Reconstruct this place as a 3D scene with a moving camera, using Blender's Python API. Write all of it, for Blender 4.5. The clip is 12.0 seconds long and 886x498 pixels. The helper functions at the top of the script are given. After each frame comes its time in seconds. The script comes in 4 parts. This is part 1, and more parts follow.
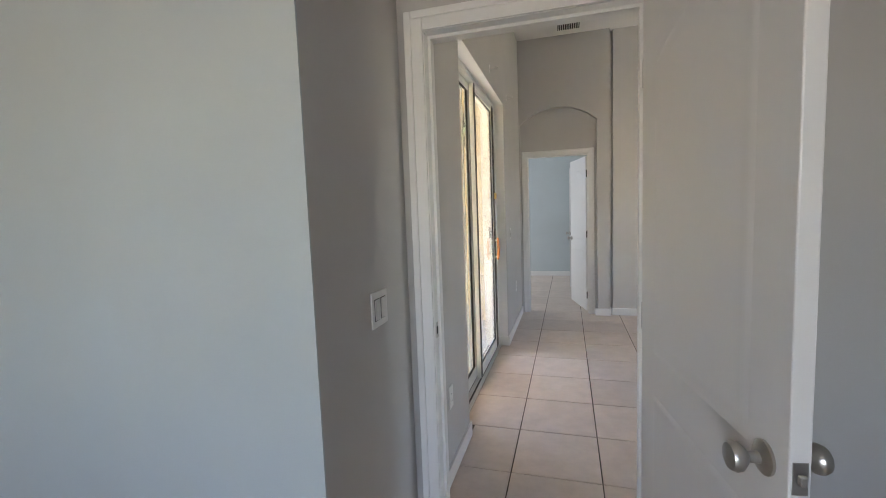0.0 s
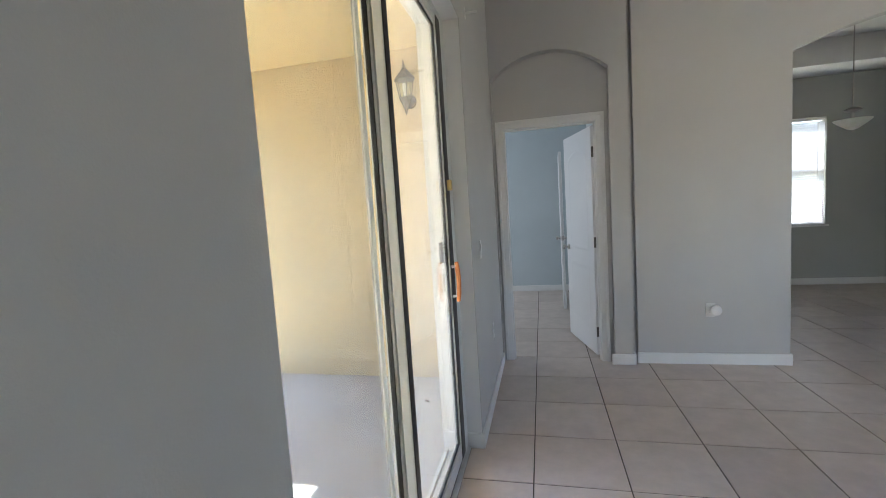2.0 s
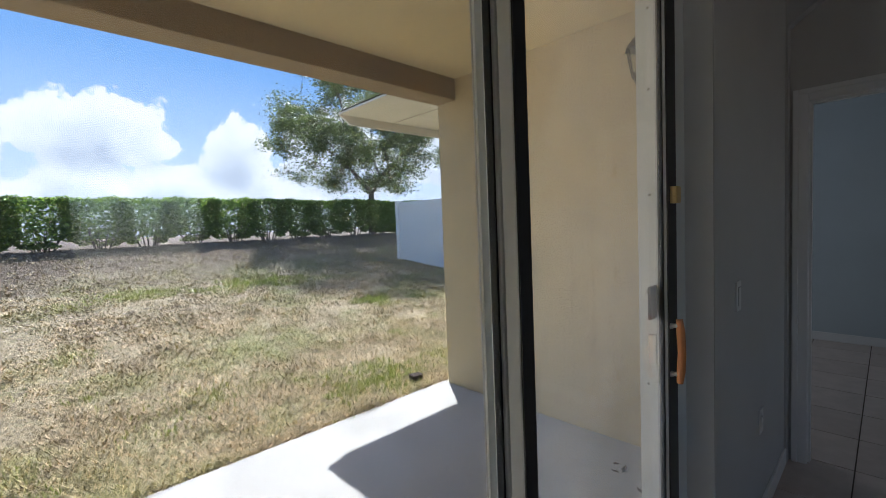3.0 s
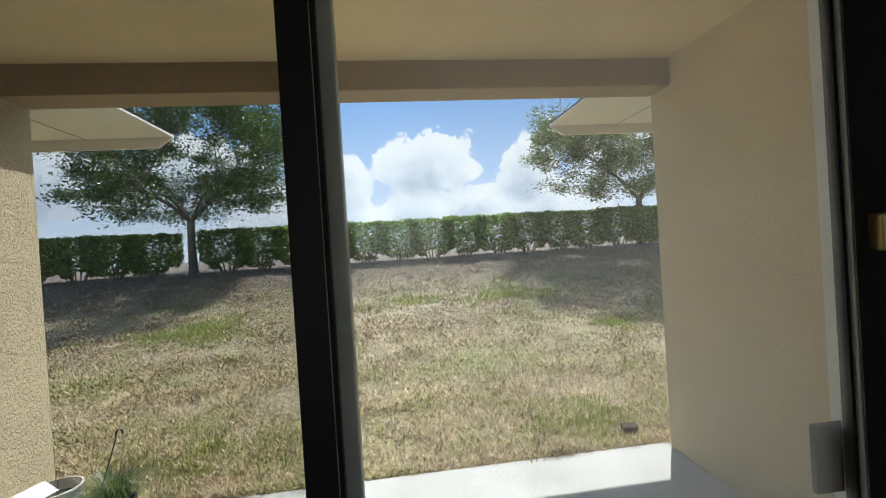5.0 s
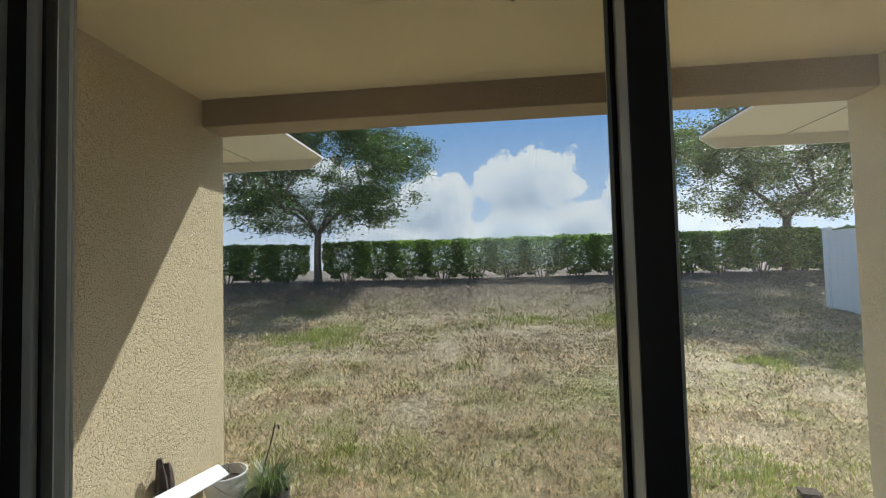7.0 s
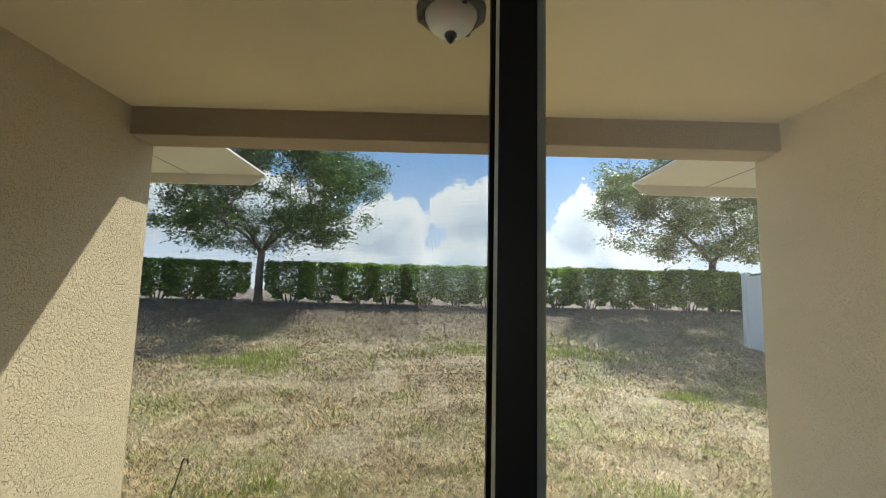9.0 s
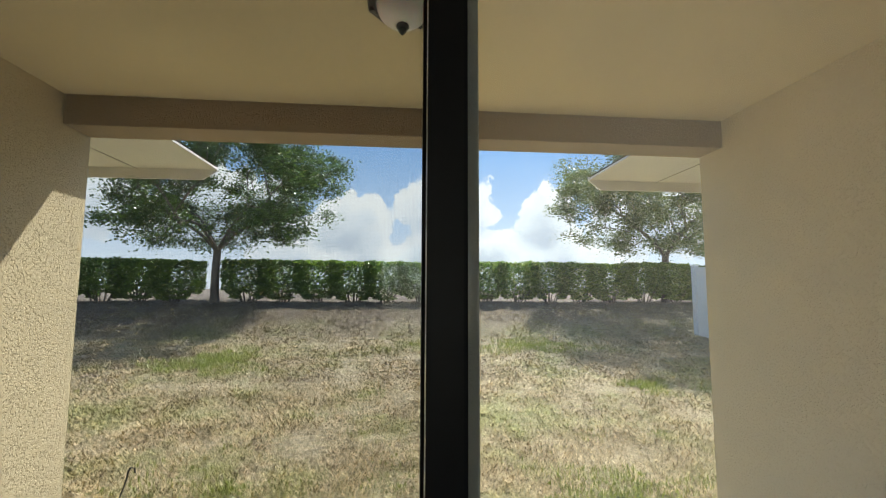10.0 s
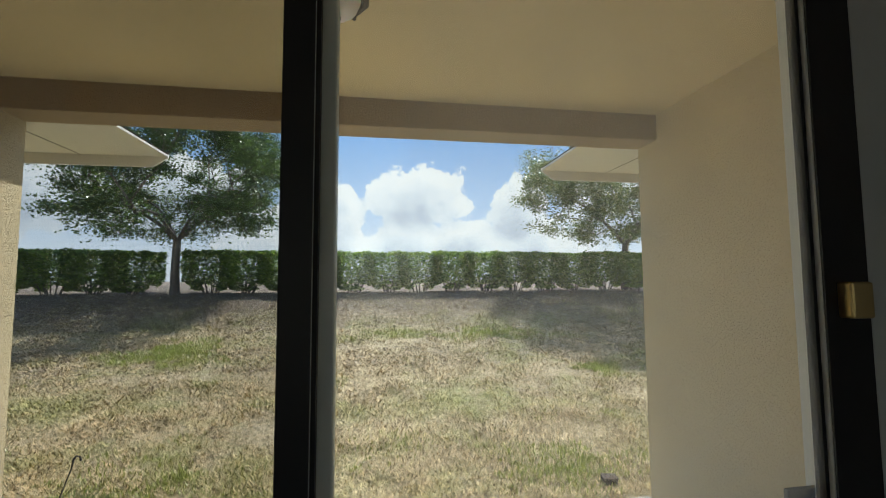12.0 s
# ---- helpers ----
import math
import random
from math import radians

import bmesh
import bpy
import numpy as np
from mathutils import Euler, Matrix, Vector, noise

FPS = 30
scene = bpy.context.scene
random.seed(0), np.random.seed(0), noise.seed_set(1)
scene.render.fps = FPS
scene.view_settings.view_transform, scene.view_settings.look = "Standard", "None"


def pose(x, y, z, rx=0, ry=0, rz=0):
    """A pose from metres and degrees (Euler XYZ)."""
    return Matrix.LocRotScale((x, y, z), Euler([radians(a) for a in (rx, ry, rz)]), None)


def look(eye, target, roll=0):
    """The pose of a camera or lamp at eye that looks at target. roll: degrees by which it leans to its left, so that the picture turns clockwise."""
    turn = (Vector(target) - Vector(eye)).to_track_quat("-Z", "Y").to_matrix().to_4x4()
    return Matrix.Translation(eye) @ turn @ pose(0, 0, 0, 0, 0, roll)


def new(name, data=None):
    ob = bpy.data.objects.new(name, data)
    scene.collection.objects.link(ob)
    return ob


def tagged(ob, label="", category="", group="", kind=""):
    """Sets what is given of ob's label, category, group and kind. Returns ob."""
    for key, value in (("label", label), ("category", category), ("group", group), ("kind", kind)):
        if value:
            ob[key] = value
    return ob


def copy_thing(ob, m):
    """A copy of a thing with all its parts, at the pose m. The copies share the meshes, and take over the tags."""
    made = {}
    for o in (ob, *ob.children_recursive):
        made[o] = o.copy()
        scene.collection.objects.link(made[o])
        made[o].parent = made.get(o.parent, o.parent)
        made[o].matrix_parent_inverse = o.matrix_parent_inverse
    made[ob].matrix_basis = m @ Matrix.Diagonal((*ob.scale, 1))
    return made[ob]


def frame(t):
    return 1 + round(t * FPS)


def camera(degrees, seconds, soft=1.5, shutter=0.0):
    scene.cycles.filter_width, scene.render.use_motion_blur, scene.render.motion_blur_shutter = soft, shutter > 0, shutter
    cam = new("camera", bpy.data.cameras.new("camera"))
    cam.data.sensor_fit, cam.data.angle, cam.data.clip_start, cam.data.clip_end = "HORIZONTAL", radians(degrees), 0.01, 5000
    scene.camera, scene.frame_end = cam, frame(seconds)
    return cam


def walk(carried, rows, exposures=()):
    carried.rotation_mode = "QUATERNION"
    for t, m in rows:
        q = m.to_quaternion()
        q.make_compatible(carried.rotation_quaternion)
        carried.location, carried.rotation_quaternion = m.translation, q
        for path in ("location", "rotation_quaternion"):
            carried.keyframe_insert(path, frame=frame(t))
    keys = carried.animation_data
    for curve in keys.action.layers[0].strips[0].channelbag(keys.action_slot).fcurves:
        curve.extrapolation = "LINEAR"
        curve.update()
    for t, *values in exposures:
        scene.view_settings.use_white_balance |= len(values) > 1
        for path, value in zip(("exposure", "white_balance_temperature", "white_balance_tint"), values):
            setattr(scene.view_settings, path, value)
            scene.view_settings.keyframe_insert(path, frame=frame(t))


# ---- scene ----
cam = camera(91.7, 12.0, soft=0.9)
PATH = [
    (0, (0.593, -0.886, 1.390), (0.034, 1.026, 1.213), -2.1),
    (0.5, (0.448, -0.371, 1.380), (0.006, 1.571, 1.195), -2.9),
    (1, (0.440, 0.108, 1.386), (0.016, 2.053, 1.189), -2.4),
    (1.5, (0.366, 0.586, 1.377), (-0.056, 2.532, 1.191), -2.9),
    (2, (0.385, 1.044, 1.384), (-0.068, 2.984, 1.205), -3.7),
    (2.5, (0.398, 1.421, 1.424), (-0.622, 3.135, 1.273), -1.1),
    (3, (0.406, 1.751, 1.446), (-1.034, 3.134, 1.333), -2.3),
    (3.5, (0.502, 1.988, 1.482), (-1.342, 2.757, 1.399), 0.5),
    (5.5, (0.452, 2.604, 1.535), (-1.542, 2.755, 1.534), -3.8),
    (6, (0.451, 2.487, 1.539), (-1.548, 2.451, 1.569), -3.5),
    (6.5, (0.420, 2.268, 1.549), (-1.573, 2.107, 1.596), -2.7),
    (8.3, (0.373, 2.287, 1.592), (-1.609, 2.095, 1.776), 1.8),
    (8.5, (0.379, 2.315, 1.592), (-1.607, 2.184, 1.783), 1.6),
    (9, (0.375, 2.364, 1.591), (-1.614, 2.385, 1.791), 1.3),
    (9.5, (0.372, 2.391, 1.582), (-1.614, 2.526, 1.778), 0.8),
    (10, (0.369, 2.403, 1.582), (-1.614, 2.586, 1.767), 0.2),
    (10.5, (0.374, 2.416, 1.570), (-1.607, 2.620, 1.748), -0.1),
    (11, (0.394, 2.456, 1.574), (-1.587, 2.675, 1.738), -0.2),
    (11.5, (0.431, 2.512, 1.564), (-1.545, 2.785, 1.715), -0.3),
    (12, (0.474, 2.548, 1.546), (-1.496, 2.857, 1.689), -0.3),
]
EXPOSURES = [(0, 3.95, 6450, 15), (0.5, 3.97, 6400, 15), (1.0, 3.82, 6200, 14), (1.5, 3.78, 6050, 12), (2.0, 3.58, 5900, 12), (2.5, 2.7, 5750, 15), (3.0, 1.52, 5750, 14), (3.5, 1.28, 5700, 13), (5.5, 0.76, 6000, 8), (6.5, 0.82, 5950, 8), (8.5, 1.02, 6150, 7), (9.5, 1.07, 6300, 7), (12, 0.8, 6200, 6)]
walk(cam, [(t, look(eye, target, roll)) for t, eye, target, roll in PATH], EXPOSURES)

# ---- light ----
SUN_TRAVEL = Vector((1.70, -1.23, -2.70)).normalized()
world = bpy.data.worlds.new("world")
scene.world = world
world.use_nodes = True
wn = world.node_tree.nodes
sky = wn.new("ShaderNodeTexSky")
sky.sky_type, sky.sun_disc = "NISHITA", False
sky.sun_elevation = math.asin(-SUN_TRAVEL.z)
sky.sun_rotation = math.atan2(-SUN_TRAVEL.x, -SUN_TRAVEL.y)
world.node_tree.links.new(sky.outputs[0], wn["Background"].inputs[0])
wn["Background"].inputs[1].default_value = 0.15

sun = new("sun", bpy.data.lights.new("sun", "SUN"))
sun.data.energy, sun.data.angle, sun.data.color = 5.0, radians(0.55), (1.0, 0.95, 0.87)
sun.matrix_world = look(Vector((0, 0, 30)) - SUN_TRAVEL * 10, (0, 0, 30))


def opening_fill(eye, target, width, height, watts, color=(0.93, 0.97, 1.0)):
    lamp = new("opening_fill", bpy.data.lights.new("opening_fill", "AREA"))
    lamp.data.shape, lamp.data.size, lamp.data.size_y = "RECTANGLE", width, height
    lamp.data.energy, lamp.data.color = watts, color
    lamp.matrix_world = look(eye, target)
    return lamp


opening_fill((0.1, -3.28, 1.45), (0.1, 0, 1.45), 0.95, 1.05, 1.3, (1.0, 0.98, 0.97))
# south and east lamps sit in unseen openings, added as fill for the hall
opening_fill((3.95, -5.9, 1.3), (3.6, 2, 1.2), 1.75, 2.0, 3.8, (1.0, 0.97, 0.95))
opening_fill((5.58, 2.75, 1.55), (0, 2.75, 1.2), 1.2, 1.2, 0.8, (1.0, 0.97, 0.95))
opening_fill((-2.2, 6.6, 1.45), (0, 6.6, 1.3), 1.3, 1.3, 2.8, (0.88, 0.95, 1.0))
opening_fill((3.75, 8.35, 1.65), (3.7, 0, 1.0), 0.95, 1.45, 0.4)

# ---- materials ----


class Mat:
    """A Principled material with small helpers for nodes."""

    def __init__(self, name, color=(0.5, 0.5, 0.5), rough=0.6, metal=0.0):
        self.m = bpy.data.materials.new(name)
        self.m.use_nodes = True
        self.t = self.m.node_tree
        self.b = self.t.nodes["Principled BSDF"]
        self.b.inputs["Base Color"].default_value = (*color, 1)
        self.b.inputs["Roughness"].default_value = rough
        self.b.inputs["Metallic"].default_value = metal
        self.co = None

    def add(self, kind, **sets):
        n = self.t.nodes.new("ShaderNode" + kind)
        for k, v in sets.items():
            n.inputs[k].default_value = v
        return n

    def link(self, a, b):
        self.t.links.new(a, b)

    def coords(self):
        if not self.co:
            self.co = self.add("NewGeometry").outputs["Position"]
        return self.co

    def noise(self, scale, detail=4, rough=0.55, stretch=None):
        n = self.add("TexNoise", Scale=scale, Detail=detail, Roughness=rough)
        src = self.coords()
        if stretch:
            mp = self.add("Mapping")
            mp.inputs["Scale"].default_value = stretch
            self.link(src, mp.inputs[0])
            src = mp.outputs[0]
        self.link(src, n.inputs["Vector"])
        return n.outputs["Fac"]

    def ramp(self, fac, stops):
        r = self.add("ValToRGB")
        el = r.color_ramp.elements
        while len(el) < len(stops):
            el.new(0.5)
        for e, (p, c) in zip(el, stops):
            e.position, e.color = p, (*c, 1)
        self.link(fac, r.inputs[0])
        return r.outputs[0]

    def mix(self, fac, a, b, blend="MIX"):
        n = self.t.nodes.new("ShaderNodeMix")
        n.data_type, n.blend_type = "RGBA", blend
        for v, sock in ((fac, n.inputs[0]), (a, n.inputs[6]), (b, n.inputs[7])):
            if hasattr(v, "is_linked"):
                self.link(v, sock)
            else:
                sock.default_value = v if not isinstance(v, tuple) else (*v, 1)
        return n.outputs[2]

    def color(self, sock):
        self.link(sock, self.b.inputs["Base Color"])
        return self

    def rough(self, fac, lo, hi):
        n = self.add("MapRange")
        n.inputs[3].default_value, n.inputs[4].default_value = lo, hi
        self.link(fac, n.inputs[0])
        self.link(n.outputs[0], self.b.inputs["Roughness"])
        return self

    def bump(self, fac, strength, distance):
        n = self.add("Bump", Strength=strength, Distance=distance)
        if self.b.inputs["Normal"].is_linked:
            self.link(self.b.inputs["Normal"].links[0].from_socket, n.inputs["Normal"])
        self.link(fac, n.inputs["Height"])
        self.link(n.outputs[0], self.b.inputs["Normal"])
        return self


def shade(c, k):
    return tuple(min(1, v * k) for v in c)


def paint(name, color, rough=0.55, grain=220, depth=0.0012, wear=0.05):
    """Rolled wall paint: faint orange peel and slow patchiness."""
    m = Mat(name, color, rough)
    m.color(m.ramp(m.noise(1.3, 5), [(0.3, shade(color, 1 - wear)), (0.7, shade(color, 1 + wear * 0.6))]))
    m.bump(m.noise(grain, 2), 0.35, depth)
    m.rough(m.noise(3), rough - 0.06, rough + 0.08)
    return m.m


def stucco(name, color):
    m = Mat(name, color, 0.9)
    big = m.ramp(m.noise(1.1, 6), [(0.25, shade(color, 0.88)), (0.75, shade(color, 1.05))])
    fine = m.ramp(m.noise(60, 4), [(0.3, (0.93, 0.92, 0.91)), (0.7, (1, 1, 1))])
    m.color(m.mix(1.0, big, fine, "MULTIPLY"))
    knock = m.add("MapRange")
    knock.inputs[1].default_value, knock.inputs[2].default_value = 0.38, 0.47
    m.link(m.noise(75, 3, 0.55), knock.inputs[0])
    m.bump(knock.outputs[0], 0.9, 0.0055)
    m.bump(m.noise(260, 2), 0.3, 0.001)
    return m.m


WALL = paint("greige_paint", (0.52, 0.505, 0.485))
BLUE = paint("pale_blue_paint", (0.50, 0.55, 0.565))
DINING = paint("grey_green_paint", (0.40, 0.41, 0.39))
CEIL = paint("ceiling_paint", (0.78, 0.77, 0.75), 0.75, 120, 0.002)
TRIM = paint("white_trim_paint", (0.78, 0.77, 0.75), 0.35, 90, 0.0004, 0.03)
DOORW = paint("white_door_paint", (0.76, 0.75, 0.74), 0.38, 60, 0.0005, 0.03)
STUCCOFLAT = paint("cream_patio_ceiling", (0.67, 0.54, 0.315), 0.85, 90, 0.003, 0.08)
STUCCO = stucco("cream_stucco", (0.67, 0.55, 0.345))
BEAM = stucco("taupe_beam_stucco", (0.41, 0.31, 0.20))
SOFFIT = paint("soffit_white", (0.72, 0.70, 0.66), 0.6, 80, 0.001)
VINYL = paint("white_vinyl", (0.78, 0.79, 0.80), 0.4, 30, 0.0005)
FRAMEW = paint("white_aluminium", (0.66, 0.67, 0.65), 0.4, 60, 0.0003, 0.06)
# dark floor track tone, also the painted shade on backlit off-white slider faces
TRACK_SHADE = paint("dark_track_and_backlit_shade", (0.022, 0.020, 0.018), 0.45, 90, 0.0003, 0.15)
BLACK = paint("black_rubber", (0.018, 0.018, 0.018), 0.6, 90, 0.0003, 0.15)
LAMPMETAL = paint("dark_cast_metal", (0.03, 0.026, 0.022), 0.5, 60, 0.001, 0.2)
PLASTIC = paint("white_plastic", (0.75, 0.74, 0.71), 0.35, 40, 0.0002, 0.02)
CLAY = paint("dark_pot_plastic", (0.05, 0.045, 0.045), 0.6, 40, 0.001, 0.2)



def metal(name, color, rough):
    m = Mat(name, color, rough, 1.0)
    m.rough(m.noise(35), rough - 0.08, rough + 0.12)
    return m.m


NICKEL = metal("brushed_nickel", (0.50, 0.48, 0.45), 0.30)
BRASS = metal("brass", (0.72, 0.55, 0.25), 0.35)
DARKMETAL = metal("dark_hinge_metal", (0.16, 0.15, 0.14), 0.4)


def orange_wood():
    m = Mat("orange_wood", (0.62, 0.22, 0.06), 0.4)
    m.color(m.ramp(m.noise(60, 4, 0.6, (1, 1, 0.08)), [(0.3, (0.50, 0.15, 0.04)), (0.7, (0.74, 0.30, 0.10))]))
    return m.m


HANDLEWOOD = orange_wood()


def tile_mat():
    m = Mat("ceramic_floor_tile", (0.5, 0.44, 0.37), 0.32)
    info = m.add("ObjectInfo").outputs["Random"]
    base = m.ramp(info, [(0, (0.56, 0.475, 0.42)), (1, (0.63, 0.54, 0.48))])
    cloud = m.ramp(m.noise(7, 7, 0.65), [(0.25, (0.84, 0.82, 0.80)), (0.7, (1.05, 1.04, 1.03))])
    m.color(m.mix(1.0, base, cloud, "MULTIPLY"))
    m.rough(m.noise(9, 5), 0.26, 0.42)
    m.bump(m.noise(28, 4), 0.12, 0.0012)
    return m.m


TILE = tile_mat()
GROUT = paint("brown_grout", (0.11, 0.085, 0.065), 0.9, 300, 0.001, 0.25)


def concrete():
    m = Mat("patio_concrete", (0.5, 0.48, 0.45), 0.85)
    a = m.ramp(m.noise(1.6, 7, 0.6), [(0.3, (0.42, 0.405, 0.375)), (0.7, (0.56, 0.545, 0.52))])
    b = m.ramp(m.noise(110, 3), [(0.3, (0.82, 0.82, 0.82)), (0.7, (1, 1, 1))])
    m.color(m.mix(1.0, a, b, "MULTIPLY"))
    m.bump(m.noise(140, 4), 0.4, 0.0015)
    return m.m


CONCRETE = concrete()


def pane_mat(name, dirt):
    """A clear pane: sees through, gloss by Fresnel, and a thin film of dust."""
    m = Mat(name)
    t = m.t
    t.nodes.remove(m.b)
    out = t.nodes["Material Output"]
    clear = m.add("BsdfTransparent", Color=(0.955, 0.975, 0.965, 1))
    gloss = m.add("BsdfGlossy", Roughness=0.01)
    dust = m.add("BsdfTranslucent", Color=(0.8, 0.8, 0.78, 1))
    film = m.add("MixShader")
    fac = m.add("MapRange")
    fac.inputs[1].default_value, fac.inputs[2].default_value = 0.3, 0.75
    fac.inputs[3].default_value, fac.inputs[4].default_value = dirt * 0.35, dirt
    m.link(m.noise(2.2, 5), fac.inputs[0])
    m.link(fac.outputs[0], film.inputs[0])
    m.link(clear.outputs[0], film.inputs[1])
    m.link(dust.outputs[0], film.inputs[2])
    face = m.add("LayerWeight", Blend=0.5)
    power = m.add("Math")
    power.operation = "POWER"
    power.inputs[1].default_value = 5.0
    m.link(face.outputs["Facing"], power.inputs[0])
    gain = m.add("MapRange")
    gain.inputs[3].default_value, gain.inputs[4].default_value = 0.018, 0.7
    m.link(power.outputs[0], gain.inputs[0])
    both = m.add("MixShader")
    m.link(gain.outputs[0], both.inputs[0])
    m.link(film.outputs[0], both.inputs[1])
    m.link(gloss.outputs[0], both.inputs[2])
    m.link(both.outputs[0], out.inputs[0])
    return m.m


GLASS = pane_mat("clear_glass", 0.02)
DUSTY = pane_mat("dusty_glass", 0.17)


def screen_mat():
    """Woven insect screen: thin dark threads with open gaps."""
    m = Mat("insect_screen", (0.07, 0.07, 0.07), 0.6)
    sep = m.add("SeparateXYZ")
    m.link(m.coords(), sep.inputs[0])
    hits = []
    for axis in (1, 2):
        w = m.add("Math")
        w.operation = "PINGPONG"
        w.inputs[1].default_value = 0.0009
        m.link(sep.outputs[axis], w.inputs[0])
        c = m.add("Math")
        c.operation = "LESS_THAN"
        c.inputs[1].default_value = 0.00012
        m.link(w.outputs[0], c.inputs[0])
        hits.append(c.outputs[0])
    top = m.add("Math")
    top.operation = "MAXIMUM"
    m.link(hits[0], top.inputs[0])
    m.link(hits[1], top.inputs[1])
    veil = m.add("MapRange")
    veil.inputs[3].default_value, veil.inputs[4].default_value = 0.20, 0.31
    m.link(top.outputs[0], veil.inputs[0])
    m.link(veil.outputs[0], m.b.inputs["Alpha"])
    return m.m


SCREEN = screen_mat()


def frosted():
    m = Mat("frosted_lamp_glass", (0.85, 0.82, 0.76), 0.35)
    m.b.inputs["Subsurface Weight"].default_value = 0.3
    m.color(m.ramp(m.noise(14, 4), [(0.3, (0.74, 0.69, 0.6)), (0.7, (0.88, 0.85, 0.8))]))
    return m.m


FROSTED = frosted()


def leaf_mat(name, dark, light, trans=0.3):
    m = Mat(name, light, 0.33)
    g = m.add("NewGeometry")
    col = m.ramp(g.outputs["Random Per Island"], [(0, dark), (1, light)])
    m.color(col)
    tr = m.add("BsdfTranslucent")
    m.link(m.mix(1.0, col, (1.35, 1.4, 0.8), "MULTIPLY"), tr.inputs[0])
    mx = m.add("MixShader")
    mx.inputs[0].default_value = trans
    m.link(m.b.outputs[0], mx.inputs[1])
    m.link(tr.outputs[0], mx.inputs[2])
    m.link(mx.outputs[0], m.t.nodes["Material Output"].inputs[0])
    return m.m


OAKLEAF = leaf_mat("tree_leaf", (0.035, 0.065, 0.022), (0.13, 0.19, 0.065), 0.40)
PALELEAF = leaf_mat("pale_tree_leaf", (0.05, 0.08, 0.032), (0.19, 0.22, 0.10), 0.42)
HEDGELEAF = leaf_mat("hedge_leaf", (0.05, 0.10, 0.025), (0.28, 0.39, 0.10), 0.48)
POTLEAF = leaf_mat("spider_leaf", (0.06, 0.10, 0.03), (0.17, 0.22, 0.08))


def slat_mat():
    m = Mat("white_blind", (0.80, 0.80, 0.80), 0.5)
    tr = m.add("BsdfTranslucent", Color=(0.75, 0.76, 0.78, 1))
    mx = m.add("MixShader")
    mx.inputs[0].default_value = 0.2
    m.link(m.b.outputs[0], mx.inputs[1])
    m.link(tr.outputs[0], mx.inputs[2])
    m.link(mx.outputs[0], m.t.nodes["Material Output"].inputs[0])
    return m.m


SLAT = slat_mat()


def bark():
    m = Mat("grey_bark", (0.16, 0.13, 0.11), 0.9)
    m.color(m.ramp(m.noise(9, 6, 0.6, (1, 1, 0.25)), [(0.3, (0.075, 0.06, 0.05)), (0.7, (0.22, 0.19, 0.165))]))
    m.bump(m.noise(26, 5, 0.6, (1, 1, 0.2)), 0.7, 0.02)
    return m.m


BARK = bark()


def lawn_color(m, spread):
    """Dry pinkish-tan turf with straw, thin bare spots and green weeds in patches."""
    dry = m.ramp(m.noise(1.5, 8, 0.75), [(0.28, (0.39, 0.31, 0.185)), (0.5, (0.58, 0.475, 0.30)), (0.72, (0.72, 0.61, 0.42))])
    green = m.ramp(m.noise(5, 4), [(0.3, (0.26, 0.29, 0.09)), (0.7, (0.46, 0.46, 0.17))])
    mask = m.ramp(m.noise(0.95, 7, 0.72), [(0.47, (0, 0, 0)), (0.66, (0.8, 0.8, 0.8))])
    fine = m.ramp(m.noise(17, 7, 0.85), [(0.38, (0.42, 0.39, 0.35)), (0.5, (0.9, 0.9, 0.9)), (0.62, (1.25, 1.23, 1.18))])
    dry = m.mix(1.0, dry, fine, "MULTIPLY")
    col = m.mix(mask, dry, green)
    if spread:
        r = m.ramp(m.add("NewGeometry").outputs["Random Per Island"], [(0, (0.50, 0.48, 0.40)), (0.35, (0.9, 0.9, 0.85)), (0.8, (1.25, 1.2, 1.1)), (1, (1.75, 1.7, 1.6))])
        col = m.mix(1.0, col, r, "MULTIPLY")
    return col


def ground_mat():
    m = Mat("dry_lawn_ground", (0.3, 0.24, 0.15), 0.95)
    col = lawn_color(m, False)
    sep = m.add("SeparateXYZ")
    m.link(m.coords(), sep.inputs[0])
    edge = m.add("MapRange")
    edge.inputs[1].default_value, edge.inputs[2].default_value = -6.6, -8.6
    wob = m.add("Math")
    wob.operation = "MULTIPLY_ADD"
    wob.inputs[1].default_value = 3.0
    m.link(m.noise(0.9, 5), wob.inputs[0])
    m.link(sep.outputs[0], wob.inputs[2])
    m.link(wob.outputs[0], edge.inputs[0])
    mulch = m.ramp(m.noise(22, 7, 0.85), [(0.38, (0.07, 0.053, 0.04)), (0.52, (0.22, 0.17, 0.13)), (0.70, (0.48, 0.40, 0.32))])
    m.color(m.mix(edge.outputs[0], col, mulch))
    m.bump(m.noise(24, 6, 0.75), 1.0, 0.07)
    return m.m


def litter_mat():
    m = Mat("dry_leaf_litter", (0.3, 0.22, 0.15), 0.8)
    m.color(m.ramp(m.add("NewGeometry").outputs["Random Per Island"], [(0, (0.06, 0.04, 0.03)), (0.4, (0.20, 0.145, 0.10)), (0.75, (0.40, 0.31, 0.23)), (1, (0.66, 0.58, 0.48))]))
    return m.m


DRYLEAF = litter_mat()


def blade_mat():
    m = Mat("dry_grass_blade", (0.4, 0.33, 0.2), 0.7)
    m.color(lawn_color(m, True))
    return m.m


GROUND = ground_mat()
BLADE = blade_mat()
HAY = paint("dry_stalk", (0.38, 0.30, 0.18), 0.8, 60, 0.001, 0.25)
SOIL = paint("dark_soil", (0.06, 0.04, 0.03), 0.95, 60, 0.01, 0.4)


